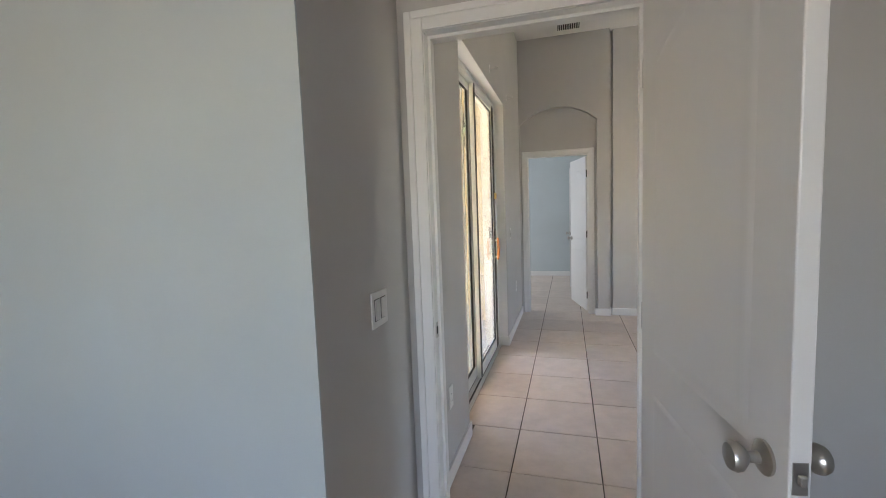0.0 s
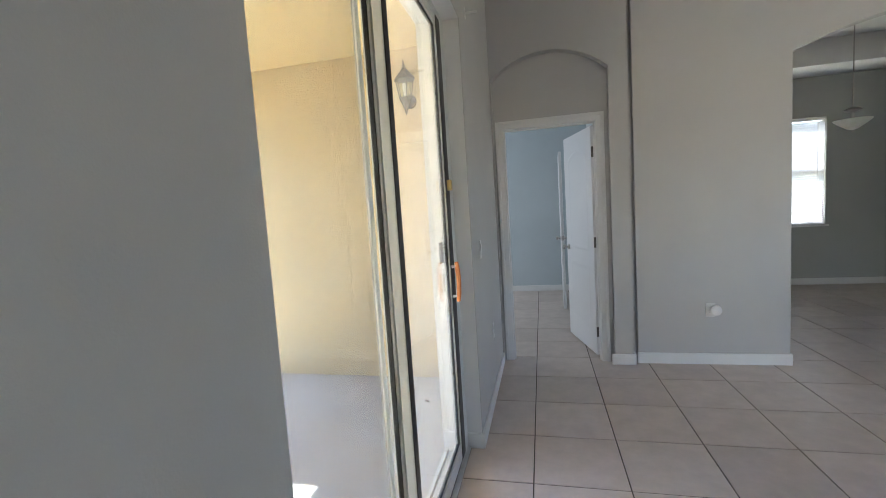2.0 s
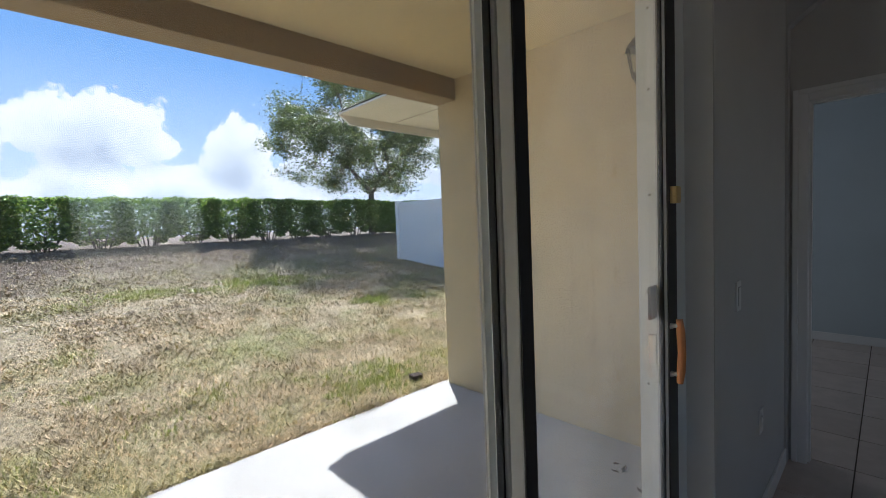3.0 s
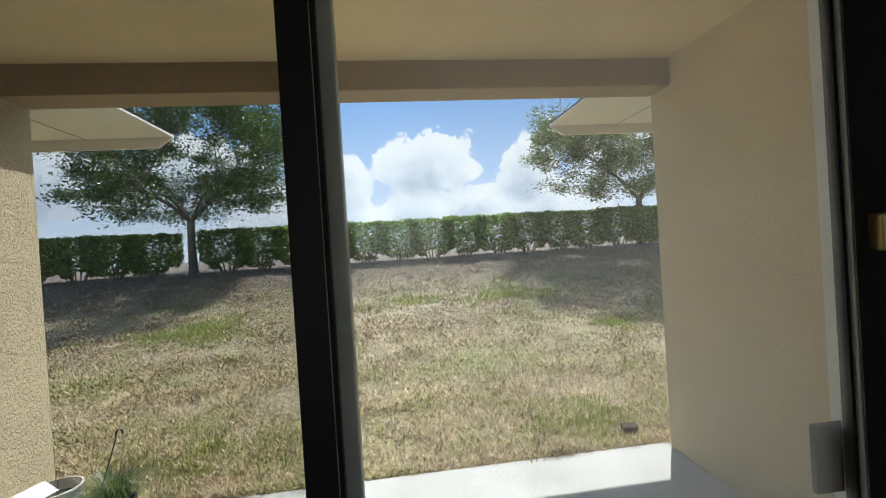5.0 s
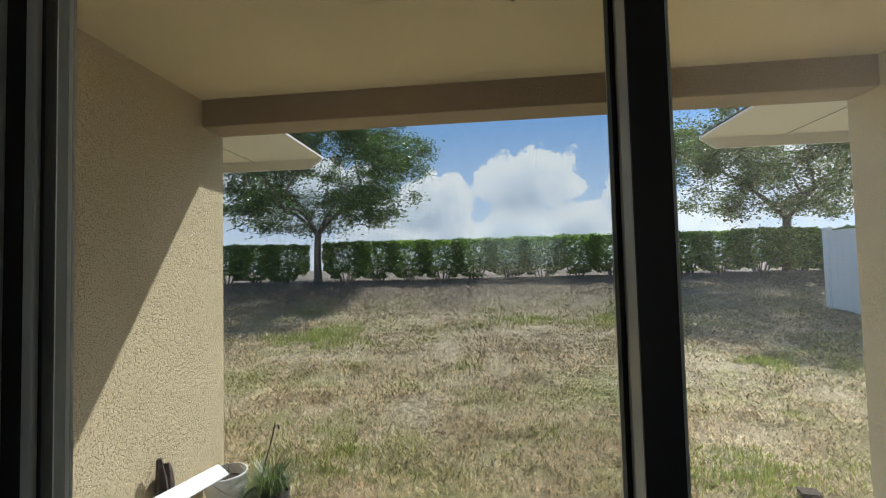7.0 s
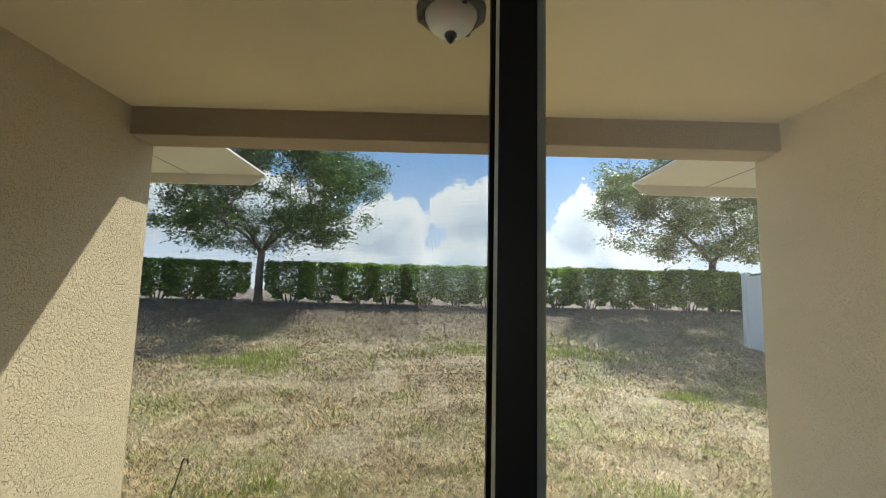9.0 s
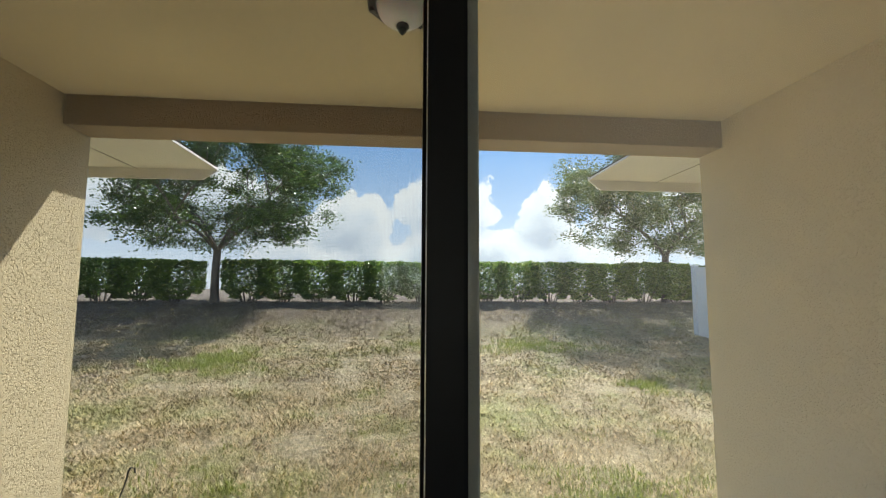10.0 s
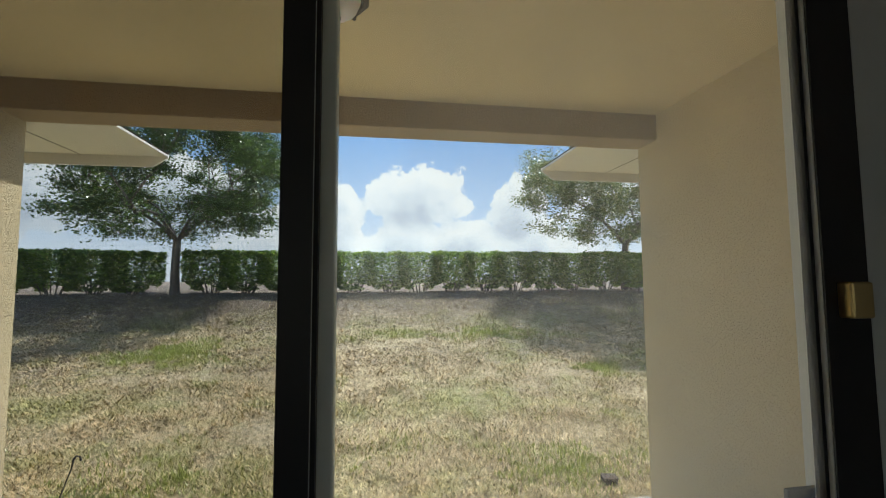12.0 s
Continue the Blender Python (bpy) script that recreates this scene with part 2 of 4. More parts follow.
def vinyl_bucket():
    m = Mat("scuffed_white_bucket", (0.75, 0.74, 0.72), 0.45)
    m.color(m.ramp(m.noise(14, 6, 0.7), [(0.3, (0.45, 0.43, 0.40)), (0.5, (0.74, 0.73, 0.71))]))
    return m.m


BUCKET = vinyl_bucket()

# ---- building helpers ----


def link_mesh(name, bm, mat, smooth=False):
    bmesh.ops.recalc_face_normals(bm, faces=bm.faces)
    me = bpy.data.meshes.new(name)
    bm.to_mesh(me)
    bm.free()
    me.materials.append(mat)
    if smooth:
        me.shade_smooth()
        me.set_sharp_from_angle(angle=radians(38))
    return new(name, me)


def part(name, bm, mat, parent, label="", smooth=False):
    """One bmesh in world places as ONE mesh object under a thing or part."""
    ob = link_mesh(name, bm, mat, smooth)
    ob.parent = parent
    base = parent
    m = Matrix.Identity(4)
    while base:
        m = base.matrix_basis.inverted() @ m if base.parent is None else m @ base.matrix_basis.inverted()
        base = base.parent
    ob.matrix_basis = Matrix.Identity(4)
    ob.data.transform(m)
    if label:
        tagged(ob, label)
    return ob


def thing(name, at, label, category, group=""):
    e = new(name)
    e.empty_display_size = 0.1
    e.matrix_basis = Matrix.Translation(at)
    return tagged(e, label, category, group)


def structure(name, bm, mat, label="", category="", smooth=False):
    return tagged(link_mesh(name, bm, mat, smooth), label, category, kind="structure")


def box(bm, x0, x1, y0, y1, z0, z1, bevel=0.0):
    r = bmesh.ops.create_cube(bm, size=1.0)
    for v in r["verts"]:
        v.co = Vector((x0 + (v.co.x + 0.5) * (x1 - x0), y0 + (v.co.y + 0.5) * (y1 - y0), z0 + (v.co.z + 0.5) * (z1 - z0)))
    if bevel:
        edges = list({e for v in r["verts"] for e in v.link_edges})
        bmesh.ops.bevel(bm, geom=edges, offset=bevel, segments=2, affect="EDGES", profile=0.5)
    return bm


def boxes(*dims, bevel=0.0):
    bm = bmesh.new()
    for d in dims:
        box(bm, *d, bevel=bevel)
    return bm


def lathe(profile, at=(0, 0, 0), turn=None, steps=24, bm=None):
    """Turns (radius, height) pairs about z."""
    bm = bm or bmesh.new()
    rings = []
    for r, h in profile:
        ring = []
        for i in range(steps):
            a = 2 * math.pi * i / steps
            p = Vector((r * math.cos(a), r * math.sin(a), h))
            if turn:
                p = turn @ p
            ring.append(bm.verts.new(p + Vector(at)))
        rings.append(ring)
    for a, b in zip(rings, rings[1:]):
        for i in range(steps):
            bm.faces.new((a[i], a[(i + 1) % steps], b[(i + 1) % steps], b[i]))
    for ring in (rings[0], rings[-1]):
        bm.faces.new(ring)
    return bm


def tube(bm, pts, radii, sides=8):
    rings = []
    pts = [Vector(p) for p in pts]
    for i, p in enumerate(pts):
        d = (pts[min(i + 1, len(pts) - 1)] - pts[max(i - 1, 0)]).normalized()
        u = d.cross(Vector((0.3, 0.9, 0.2))).normalized()
        w = d.cross(u)
        rings.append([bm.verts.new(p + radii[i] * (u * math.cos(2 * math.pi * k / sides) + w * math.sin(2 * math.pi * k / sides))) for k in range(sides)])
    for a, b in zip(rings, rings[1:]):
        for k in range(sides):
            bm.faces.new((a[k], a[(k + 1) % sides], b[(k + 1) % sides], b[k]))
    bm.faces.new(rings[0])
    bm.faces.new(rings[-1])
    return bm


def quads_mesh(name, centers, us, vs, mat):
    """Many small four-cornered leaves or blades from centres and half axes."""
    n = len(centers)
    co = np.empty((n, 4, 3), np.float32)
    co[:, 0], co[:, 1], co[:, 2], co[:, 3] = centers - vs, centers + us - vs * 0.1, centers + vs, centers - us - vs * 0.1
    me = bpy.data.meshes.new(name)
    me.from_pydata(co.reshape(-1, 3).tolist(), [], np.arange(n * 4).reshape(n, 4).tolist())
    me.materials.append(mat)
    return me


rng = np.random.default_rng(7)


def unit(n):
    v = rng.normal(size=(n, 3))
    return v / np.linalg.norm(v, axis=1, keepdims=True)


def leaves(name, centers, size, mat, parent):
    n = len(centers)
    a = unit(n)
    a[:, 2] *= 0.6
    b = np.cross(a, unit(n))
    b /= np.linalg.norm(b, axis=1, keepdims=True)
    s = size * rng.uniform(0.7, 1.3, (n, 1))
    ob = new(name, quads_mesh(name, np.asarray(centers), b * s * 0.5, a * s, mat))
    ob.parent = parent
    return ob


# ---- the house shell ----
YB, YD0, YD1 = 0.016, 0.65, 0.77          # bedroom corner, door wall faces
SL0, SL1, SLT = 1.59, 3.40, 2.397         # slider opening
YP0, YP1 = 0.43, 4.51                     # patio side walls
YF = 4.83                                 # far hall wall
XO = -2.46                                # outer face of the house
HC = 3.475                                # hall ceiling

structure("wall_west", boxes(
    (-0.2, 0, YP0, SL0, 0, HC), (-0.2, 0, SL1, YF + 0.14, 0, HC), (-0.2, 0, SL0, SL1, SLT, HC)),
    WALL, "greige painted wall around the patio slider", "wall")
structure("wall_bedroom_side", boxes((-0.2, 0.0, YB, YP0, 0, HC)), WALL, "greige painted wall beside bedroom door", "wall")
structure("wall_bedroom_blue", boxes((XO + 0.15, -0.2, YB, YB + 0.19, 0, 2.75), (-0.2, 0.0, YB - 0.006, YB, 0, 2.75)), BLUE, "pale blue painted bedroom wall", "wall")
structure("patio_wall_south", boxes((XO, -0.2, YB + 0.19, YP0, -0.2, 2.9)), STUCCO, "cream stucco patio side wall", "wall")
structure("patio_wall_north", boxes((XO, -0.2, YP1, YP1 + 0.2, -0.2, 2.9)), STUCCO, "cream stucco patio side wall in shade", "wall")
structure("patio_wall_house", boxes((-0.215, -0.2, YP0, SL0 - 0.03, -0.1, 2.705), (-0.215, -0.2, SL1 + 0.03, YP1, -0.1, 2.705),
                                    (-0.215, -0.2, SL0 - 0.03, SL1 + 0.03, SLT + 0.03, 2.705)), STUCCO, "cream stucco house wall around slider", "wall")
structure("patio_beam", boxes((XO, -2.232, YP0, YP1, 2.522, 2.9), bevel=0.008), BEAM, "taupe stucco beam across patio opening", "beam")
structure("patio_ceiling", boxes((-2.232, -0.2, YP0, YP1, 2.705, 2.9)), STUCCOFLAT, "cream textured patio ceiling", "ceiling")
# outer walls of both wings and the rest of the closing shell
structure("wall_outer_south", boxes((XO, XO + 0.15, -6, YB + 0.19, -0.3, 2.9)), STUCCO, "cream stucco outer house wall", "wall")
structure("wall_outer_north", boxes((XO, XO + 0.15, YP1 + 0.2, 9.0, -0.3, 2.9)), STUCCO, "cream stucco outer house wall", "wall")

DX0, DX1, DH = 0.10, 0.835, 2.035
structure("wall_door", boxes((0, DX0 - 0.015, YD0, YD1, 0, HC), (DX1 + 0.015, 2.3, YD0, YD1, 0, HC), (DX0 - 0.015, DX1 + 0.015, YD0, YD1, DH + 0.015, HC)),
          WALL, "greige wall with the bedroom doorway", "wall")


def arch_wall(name, x0, x1, xa, xb, y0, y1, spring, rise, top, mat, label):
    """A wall with an arched opening between xa and xb."""
    bm = bmesh.new()
    if xa > x0:
        box(bm, x0, xa, y0, y1, 0, top)
    if x1 > xb:
        box(bm, xb, x1, y0, y1, 0, top)
    n = 20
    half = (xb - xa) / 2
    radius = (half * half + rise * rise) / (2 * rise)
    pts = []
    for i in range(n + 1):
        x = xa + (xb - xa) * i / n
        pts.append((x, spring + rise - radius + math.sqrt(radius ** 2 - (x - xa - half) ** 2)))
    for (ax, az), (bx, bz) in zip(pts, pts[1:]):
        vs = [bm.verts.new(p) for p in ((ax, y0, az), (bx, y0, bz), (bx, y0, top), (ax, y0, top),
                                        (ax, y1, az), (bx, y1, bz), (bx, y1, top), (ax, y1, top))]
        for q in ((0, 1, 2, 3), (7, 6, 5, 4), (0, 4, 5, 1)):
            bm.faces.new([vs[k] for k in q])
    bmesh.ops.remove_doubles(bm, verts=bm.verts, dist=0.0005)
    return structure(name, bm, mat, label, "wall")


arch_wall("wall_arch_niche", 0.0, 1.09, 0.012, 0.942, YF - 0.045, YF + 0.03, 2.44, 0.185, HC, WALL, "greige wall with arched niche over door")
FX0, FX1 = 0.095, 0.842
structure("wall_far_door", boxes((0, FX0 - 0.012, YF + 0.03, YF + 0.14, 0, HC), (FX1 + 0.012, 1.09, YF + 0.03, YF + 0.14, 0, HC), (FX0 - 0.012, FX1 + 0.012, YF + 0.03, YF + 0.14, DH + 0.01, HC)),
          WALL, "greige recessed wall around far door", "wall")
# recess added so its depth gives the dark shadow band beside the pilaster
structure("wall_shade_recess", boxes((1.09, 1.13, YF + 0.06, YF + 0.14, 0, HC)), WALL, "greige recess added to darken the strip beside the pilaster", "wall")
arch_wall("wall_dining_arch", 1.13, 5.6, 2.235, 4.75, YF, YF + 0.14, 2.385, 0.27, HC, WALL, "greige wall with wide dining arch")
# east and south openings are out of view, added for the fill lamps
structure("wall_east", boxes((5.6, 5.72, -6.0, 2.1, 0, HC), (5.6, 5.72, 3.4, 8.2, 0, HC), (5.6, 5.72, 2.1, 3.4, 2.2, HC), (5.6, 5.72, 2.1, 3.4, 0, 0.9)), WALL, "greige living room wall", "wall")
structure("wall_south", boxes((2.2, 3.1, -6.12, -6.0, 0, HC), (4.9, 5.72, -6.12, -6.0, 0, HC), (3.1, 4.9, -6.12, -6.0, 2.1, HC)), WALL, "greige living room wall with unseen opening for fill light", "wall")
structure("ceiling_hall", boxes((2.2, 5.72, -6.12, YD0, HC, HC + 0.12), (-0.2, 5.72, YD0, YF + 0.14, HC, HC + 0.12)), CEIL, "white flat hall ceiling", "ceiling")
# first bedroom
structure("wall_bedroom_back", boxes((XO, -0.4, -3.42, -3.3, 0, 2.75), (0.6, 2.2, -3.42, -3.3, 0, 2.75), (-0.4, 0.6, -3.42, -3.3, 0, 0.9), (-0.4, 0.6, -3.42, -3.3, 2.0, 2.75)), BLUE, "pale blue bedroom wall", "wall")
structure("ceiling_bedroom", boxes((XO, 2.2, -3.42, YD0, 2.75, 2.87)), CEIL, "white bedroom ceiling", "ceiling")
structure("wall_bedroom_east", boxes((2.2, 2.3, -6.0, YD0, 0, HC)), BLUE, "pale blue bedroom wall", "wall")
# far bedroom
structure("wall_far_bedroom", boxes((XO, 2.0, 8.02, 8.14, 0, 2.75)), BLUE, "pale blue far bedroom wall", "wall")
structure("wall_far_bedroom_west", boxes((XO + 0.15, XO + 0.2, YP1 + 0.2, 5.9, 0, 2.75), (XO + 0.15, XO + 0.2, 7.3, 8.02, 0, 2.75)), BLUE, "pale blue bedroom wall", "wall")
structure("wall_far_bedroom_south", boxes((XO + 0.15, -0.201, YP1 + 0.2, YF + 0.14, 0, 2.75)), BLUE, "pale blue bedroom wall", "wall")
structure("wall_far_bedroom_inner", boxes((0, FX0 - 0.03, YF + 0.14, YF + 0.146, 0, 2.75), (FX1 + 0.03, 1.1, YF + 0.14, YF + 0.146, 0, 2.75), (1.1, 1.2, YF + 0.14, 8.02, 0, 2.75)), BLUE, "pale blue bedroom wall", "wall")
structure("ceiling_far_bedroom", boxes((XO, 1.2, YF + 0.14, 8.14, 2.75, 2.87), (XO, -0.2, YP1 + 0.2, YF + 0.14, 2.75, 2.87)), CEIL, "white bedroom ceiling", "ceiling")
# dining room
WX0, WX1, WZ0, WZ1 = 3.25, 4.23, 0.85, 2.33
structure("wall_dining_far", boxes((1.2, WX0, 8.08, 8.2, 0, 3.3), (WX1, 5.6, 8.08, 8.2, 0, 3.3), (WX0, WX1, 8.08, 8.2, 0, WZ0), (WX0, WX1, 8.08, 8.2, WZ1, 3.3)), DINING, "grey-green dining wall with window", "wall")
structure("wall_dining_west", boxes((1.2, 1.3, YF + 0.14, 8.08, 0, 3.3)), DINING, "grey-green dining wall", "wall")
structure("ceiling_dining", boxes((1.3, 5.6, YF + 0.14, 8.08, 3.18, 3.3), (1.3, 5.6, 7.45, 8.08, 2.87, 3.18), (1.3, 1.9, YF + 0.14, 7.45, 2.87, 3.18), (5.0, 5.6, YF + 0.14, 7.45, 2.87, 3.18), (1.9, 5.0, YF + 0.14, 5.5, 2.87, 3.18)), CEIL, "white tray ceiling in dining room", "ceiling")

# bullnose corner and slider reveal in white
structure("slider_reveal", boxes((-0.2, -0.003, SL1 - 0.004, SL1 + 0.0, 0, SLT), (-0.2, -0.003, SL0, SL0 + 0.004, 0, SLT), (-0.2, -0.003, SL0 + 0.004, SL1 - 0.004, SLT - 0.004, SLT)), TRIM, "white painted slider reveal", "trim")


def baseboard(name, *dims):
    return structure(name, boxes(*dims, bevel=0.004), TRIM, "white painted baseboard", "baseboard")


BH = 0.092
baseboard("baseboard_west", (0, 0.013, YD1, SL0, 0, BH), (0, 0.013, SL1, YF - 0.045, 0, BH), (-0.085, 0.013, SL1 - 0.016, SL1 - 0.004, 0, BH), (-0.085, 0.013, SL0 + 0.004, SL0 + 0.016, 0, BH))
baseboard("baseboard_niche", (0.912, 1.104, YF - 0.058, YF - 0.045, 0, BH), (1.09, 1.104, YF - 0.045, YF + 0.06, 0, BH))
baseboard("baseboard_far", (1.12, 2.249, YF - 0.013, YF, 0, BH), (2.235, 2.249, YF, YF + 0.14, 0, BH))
baseboard("baseboard_far_bedroom", (XO + 0.2, 1.1, 8.007, 8.02, 0, BH))
baseboard("baseboard_dining", (1.3, 5.6, 8.067, 8.08, 0, BH))
baseboard("baseboard_bedroom", (0, 0.013, YB, YD0 - 0.02, 0, BH), (XO + 0.3, 0.013, YB - 0.019, YB - 0.006, 0, BH))


def casing(name, x0, x1, yface, side, top, width=0.07):
    """Moulded white door casing in two steps and a jamb lining."""
    y = sorted((yface, yface + side * 0.012))
    y2 = sorted((yface, yface + side * 0.019))
    bm = bmesh.new()
    for a, b in ((x0 - width, x0 - 0.002), (x1 + 0.002, x1 + width)):
        box(bm, a, b, y[0], y[1], 0, top + width, 0.003)
    box(bm, x0 - 0.002, x1 + 0.002, y[0], y[1], top + 0.002, top + width, 0.003)
    for a, b in ((x0 - width, x0 - width * 0.62), (x1 + width * 0.62, x1 + width)):
        box(bm, a, b, y2[0], y2[1], 0, top + width, 0.004)
    box(bm, x0 - width * 0.62, x1 + width * 0.62, y2[0], y2[1], top + width * 0.62, top + width, 0.004)
    return structure(name, bm, TRIM, "white moulded door casing", "trim")


def jamb(name, x0, x1, y0, y1, top, stop):
    bm = boxes((x0 - 0.014, x0, y0, y1, 0, top), (x1, x1 + 0.014, y0, y1, 0, top), (x0 - 0.014, x1 + 0.014, y0, y1, top, top + 0.014),
               (x0, x0 + 0.011, stop, stop + 0.035, 0, top), (x1 - 0.011, x1, stop, stop + 0.035, 0, top), (x0 + 0.011, x1 - 0.011, stop, stop + 0.035, top - 0.011, top))
    return structure(name, bm, TRIM, "white door jamb lining", "trim")


casing("trim_bedroom_door", DX0, DX1, YD0, -1, DH)
casing("trim_bedroom_door_hall", DX0, DX1, YD1, 1, DH)
jamb("trim_bedroom_jamb", DX0, DX1, YD0, YD1, DH, YD0 + 0.045)
casing("trim_far_door", FX0, FX1, YF + 0.03, -1, DH)
jamb("trim_far_jamb", FX0, FX1, YF + 0.03, YF + 0.14, DH, YF + 0.055)


def panel_door(name, hinge, angle, width, knob_side, label):
    """Two-panel moulded door with an arched upper panel, from its hinge along +x, turned by angle."""
    d = thing(name, (0, 0, 0), label, "door")
    d["kind"] = "structure"
    T, H = 0.035, 2.02
    z0 = 0.012
    leaf = part("leaf", boxes((0, width, -T / 2, T / 2, z0, H), bevel=0.003), DOORW, d)

    def outline(inset, x0, x1, za, zb, arch):
        pts = [(x0 + inset, za + inset), (x1 - inset, za + inset)]
        n = 10
        for i in range(n + 1):
            u = i / n
            x = (x1 - inset) + (x0 - x1 + 2 * inset) * u
            pts.append((x, zb - inset - arch + arch * math.sin(math.pi * u) ** 0.8 if arch else zb - inset))
        return pts

    for side in (-1, 1):
        for za, zb, arch in ((0.24, 0.80, 0.0), (0.93, 1.86, 0.07)):
            bm = bmesh.new()
            levels = ((0.0, 0.0002), (0.010, 0.0032), (0.020, 0.0034), (0.036, 0.0008), (0.05, 0.001))
            rings = []
            for inset, h in levels:
                rings.append([bm.verts.new((x, side * (T / 2 + h), z)) for x, z in outline(inset, 0.115, width - 0.115, za, zb, arch)])
            for a, b in zip(rings, rings[1:]):
                for k in range(len(a)):
                    bm.faces.new((a[k], a[(k + 1) % len(a)], b[(k + 1) % len(b)], b[k]))
            bm.faces.new(rings[-1])
            part("panel_moulding", bm, DOORW, leaf, smooth=True)
    kx, kz = width - 0.062, 0.93
    for side in (-1, 1):
        turn = Matrix.Rotation(-side * math.pi / 2, 4, "X")
        k = part("knob", lathe([(0.001, 0), (0.031, 0), (0.031, 0.005), (0.026, 0.009), (0.011, 0.012), (0.0095, 0.030), (0.017, 0.035), (0.0255, 0.044), (0.027, 0.052), (0.023, 0.061), (0.001, 0.065)],
                               (kx, side * T / 2, kz), turn), NICKEL, d, "round brushed nickel knob", True)
    part("latch_plate", boxes((width - 0.001, width + 0.0015, -0.012, 0.012, kz - 0.028, kz + 0.028), bevel=0.0005), NICKEL, d)
    part("latch_bolt", boxes((width + 0.0015, width + 0.011, -0.006, 0.007, kz - 0.009, kz + 0.009), bevel=0.003), NICKEL, d)
    for hz in (0.22, 1.02, 1.80):
        hb = boxes((-0.006, 0.0, -0.016, 0.016, hz - 0.045, hz + 0.045))
        tube(hb, [(-0.006, knob_side * 0.020, hz - 0.048), (-0.006, knob_side * 0.020, hz + 0.048)], [0.006, 0.006], 8)
        part("hinge", hb, DARKMETAL, d)
    d.matrix_basis = Matrix.Translation(hinge) @ Matrix.Rotation(radians(angle), 4, "Z")
    return d


panel_door("door_1", (0.842, 0.642, 0), -81.2, 0.735, 1, "white two-panel bedroom door standing open")
panel_door("door_2", (0.834, 4.985, 0), 104.6, 0.735, -1, "white two-panel door open into far bedroom")
panel_door("door_3", (0.655, 7.46, 0), 268.5, 0.74, 1, "white closet door ajar in far bedroom")

# ---- patio slider ----
FW = 0.045
slider = thing("sliding_glass_door", (-0.14, (SL0 + SL1) / 2, 0), "two-panel sliding patio door with dusty glass and screen", "glass door")
ya, yb, top = SL0 + 0.004, SL1 - 0.004, SLT - 0.004
fr = part("frame", boxes((-0.215, -0.088, ya, ya + 0.02, 0, top), (-0.215, -0.155, yb - 0.085, yb, 0, top), (-0.155, -0.088, 3.308, yb, 0, top), (-0.215, -0.088, ya + 0.02, 3.308, top - 0.035, top), bevel=0.002), FRAMEW, slider, "off-white aluminium door frame")
for z in (0.25, 0.85, 1.18, 1.52, 1.88, 2.15):
    part("screw", lathe([(0.001, 0), (0.005, 0.0005), (0.004, 0.002), (0.001, 0.0025)], (-0.185 + 0.012 * (z > 1.3), yb - 0.085, z), Matrix.Rotation(math.pi / 2, 4, "X"), 8), DARKMETAL, fr)
part("sill_plate", boxes((-0.215, -0.07, ya, yb, 0.001, 0.012)), FRAMEW, slider, "off-white sill plate")
part("track", boxes((-0.100, -0.095, ya, yb, 0.012, 0.028), (-0.145, -0.140, ya, yb, 0.012, 0.028), (-0.190, -0.185, ya, yb, 0.012, 0.028)), TRACK_SHADE, slider, "dark bronze floor track")
SM = 2.456                                 # meeting stile


def sash(name, x, y0, y1, stile0, stile1, mat0, mat1, pane_mat_):
    """One glazed panel: two stiles, two rails, gaskets and pane."""
    z0, z1 = 0.03, top - 0.036
    p = part(name, boxes((x - 0.017, x + 0.017, y0 + stile0, y1 - stile1, z0, z0 + 0.085), (x - 0.017, x + 0.017, y0 + stile0, y1 - stile1, z1 - 0.05, z1), bevel=0.002), FRAMEW, slider, "off-white sash rails")
    part("stile", boxes((x - 0.017, x + 0.017, y0, y0 + stile0, z0, z1), bevel=0.003), mat0, p)
    part("stile", boxes((x - 0.017, x + 0.017, y1 - stile1, y1, z0, z1), bevel=0.003), mat1, p)
    g0, g1, h0, h1 = y0 + stile0, y1 - stile1, z0 + 0.085, z1 - 0.05
    part("gasket", boxes((x - 0.008, x + 0.008, g0, g0 + 0.006, h0, h1), (x - 0.008, x + 0.008, g1 - 0.006, g1, h0, h1), (x - 0.008, x + 0.008, g0 + 0.006, g1 - 0.006, h0, h0 + 0.006), (x - 0.008, x + 0.008, g0 + 0.006, g1 - 0.006, h1 - 0.006, h1)), BLACK, p)
    pane = part("pane", boxes((x - 0.0025, x + 0.0025, g0 + 0.004, g1 - 0.004, h0 + 0.004, h1 - 0.004)), pane_mat_, p)
    pane.visible_shadow = False
    return p


inner = sash("sliding_panel", -0.108, SM - 0.028, 3.306, 0.040, 0.08, FRAMEW, FRAMEW, DUSTY)
outer = sash("fixed_panel", -0.150, ya + 0.021, SM + 0.037, 0.042, 0.062, FRAMEW, FRAMEW, GLASS)
# thin dark sheets paint the backlit shade onto off-white stile and jamb faces
part("stile_shade_sheet", boxes((-0.0905, -0.087, 3.226, 3.306, 0.03, top - 0.04)), TRACK_SHADE, inner, "stile face darkened as if backlit")
part("interlock_shade_sheet", boxes((-0.0905, -0.087, SM - 0.028, SM + 0.012, 0.04, top - 0.04)), TRACK_SHADE, inner)
part("stile_shade_sheet", boxes((-0.133, -0.1305, ya + 0.022, ya + 0.049, 0.04, top - 0.04)), TRACK_SHADE, outer, "stile face darkened as if backlit")
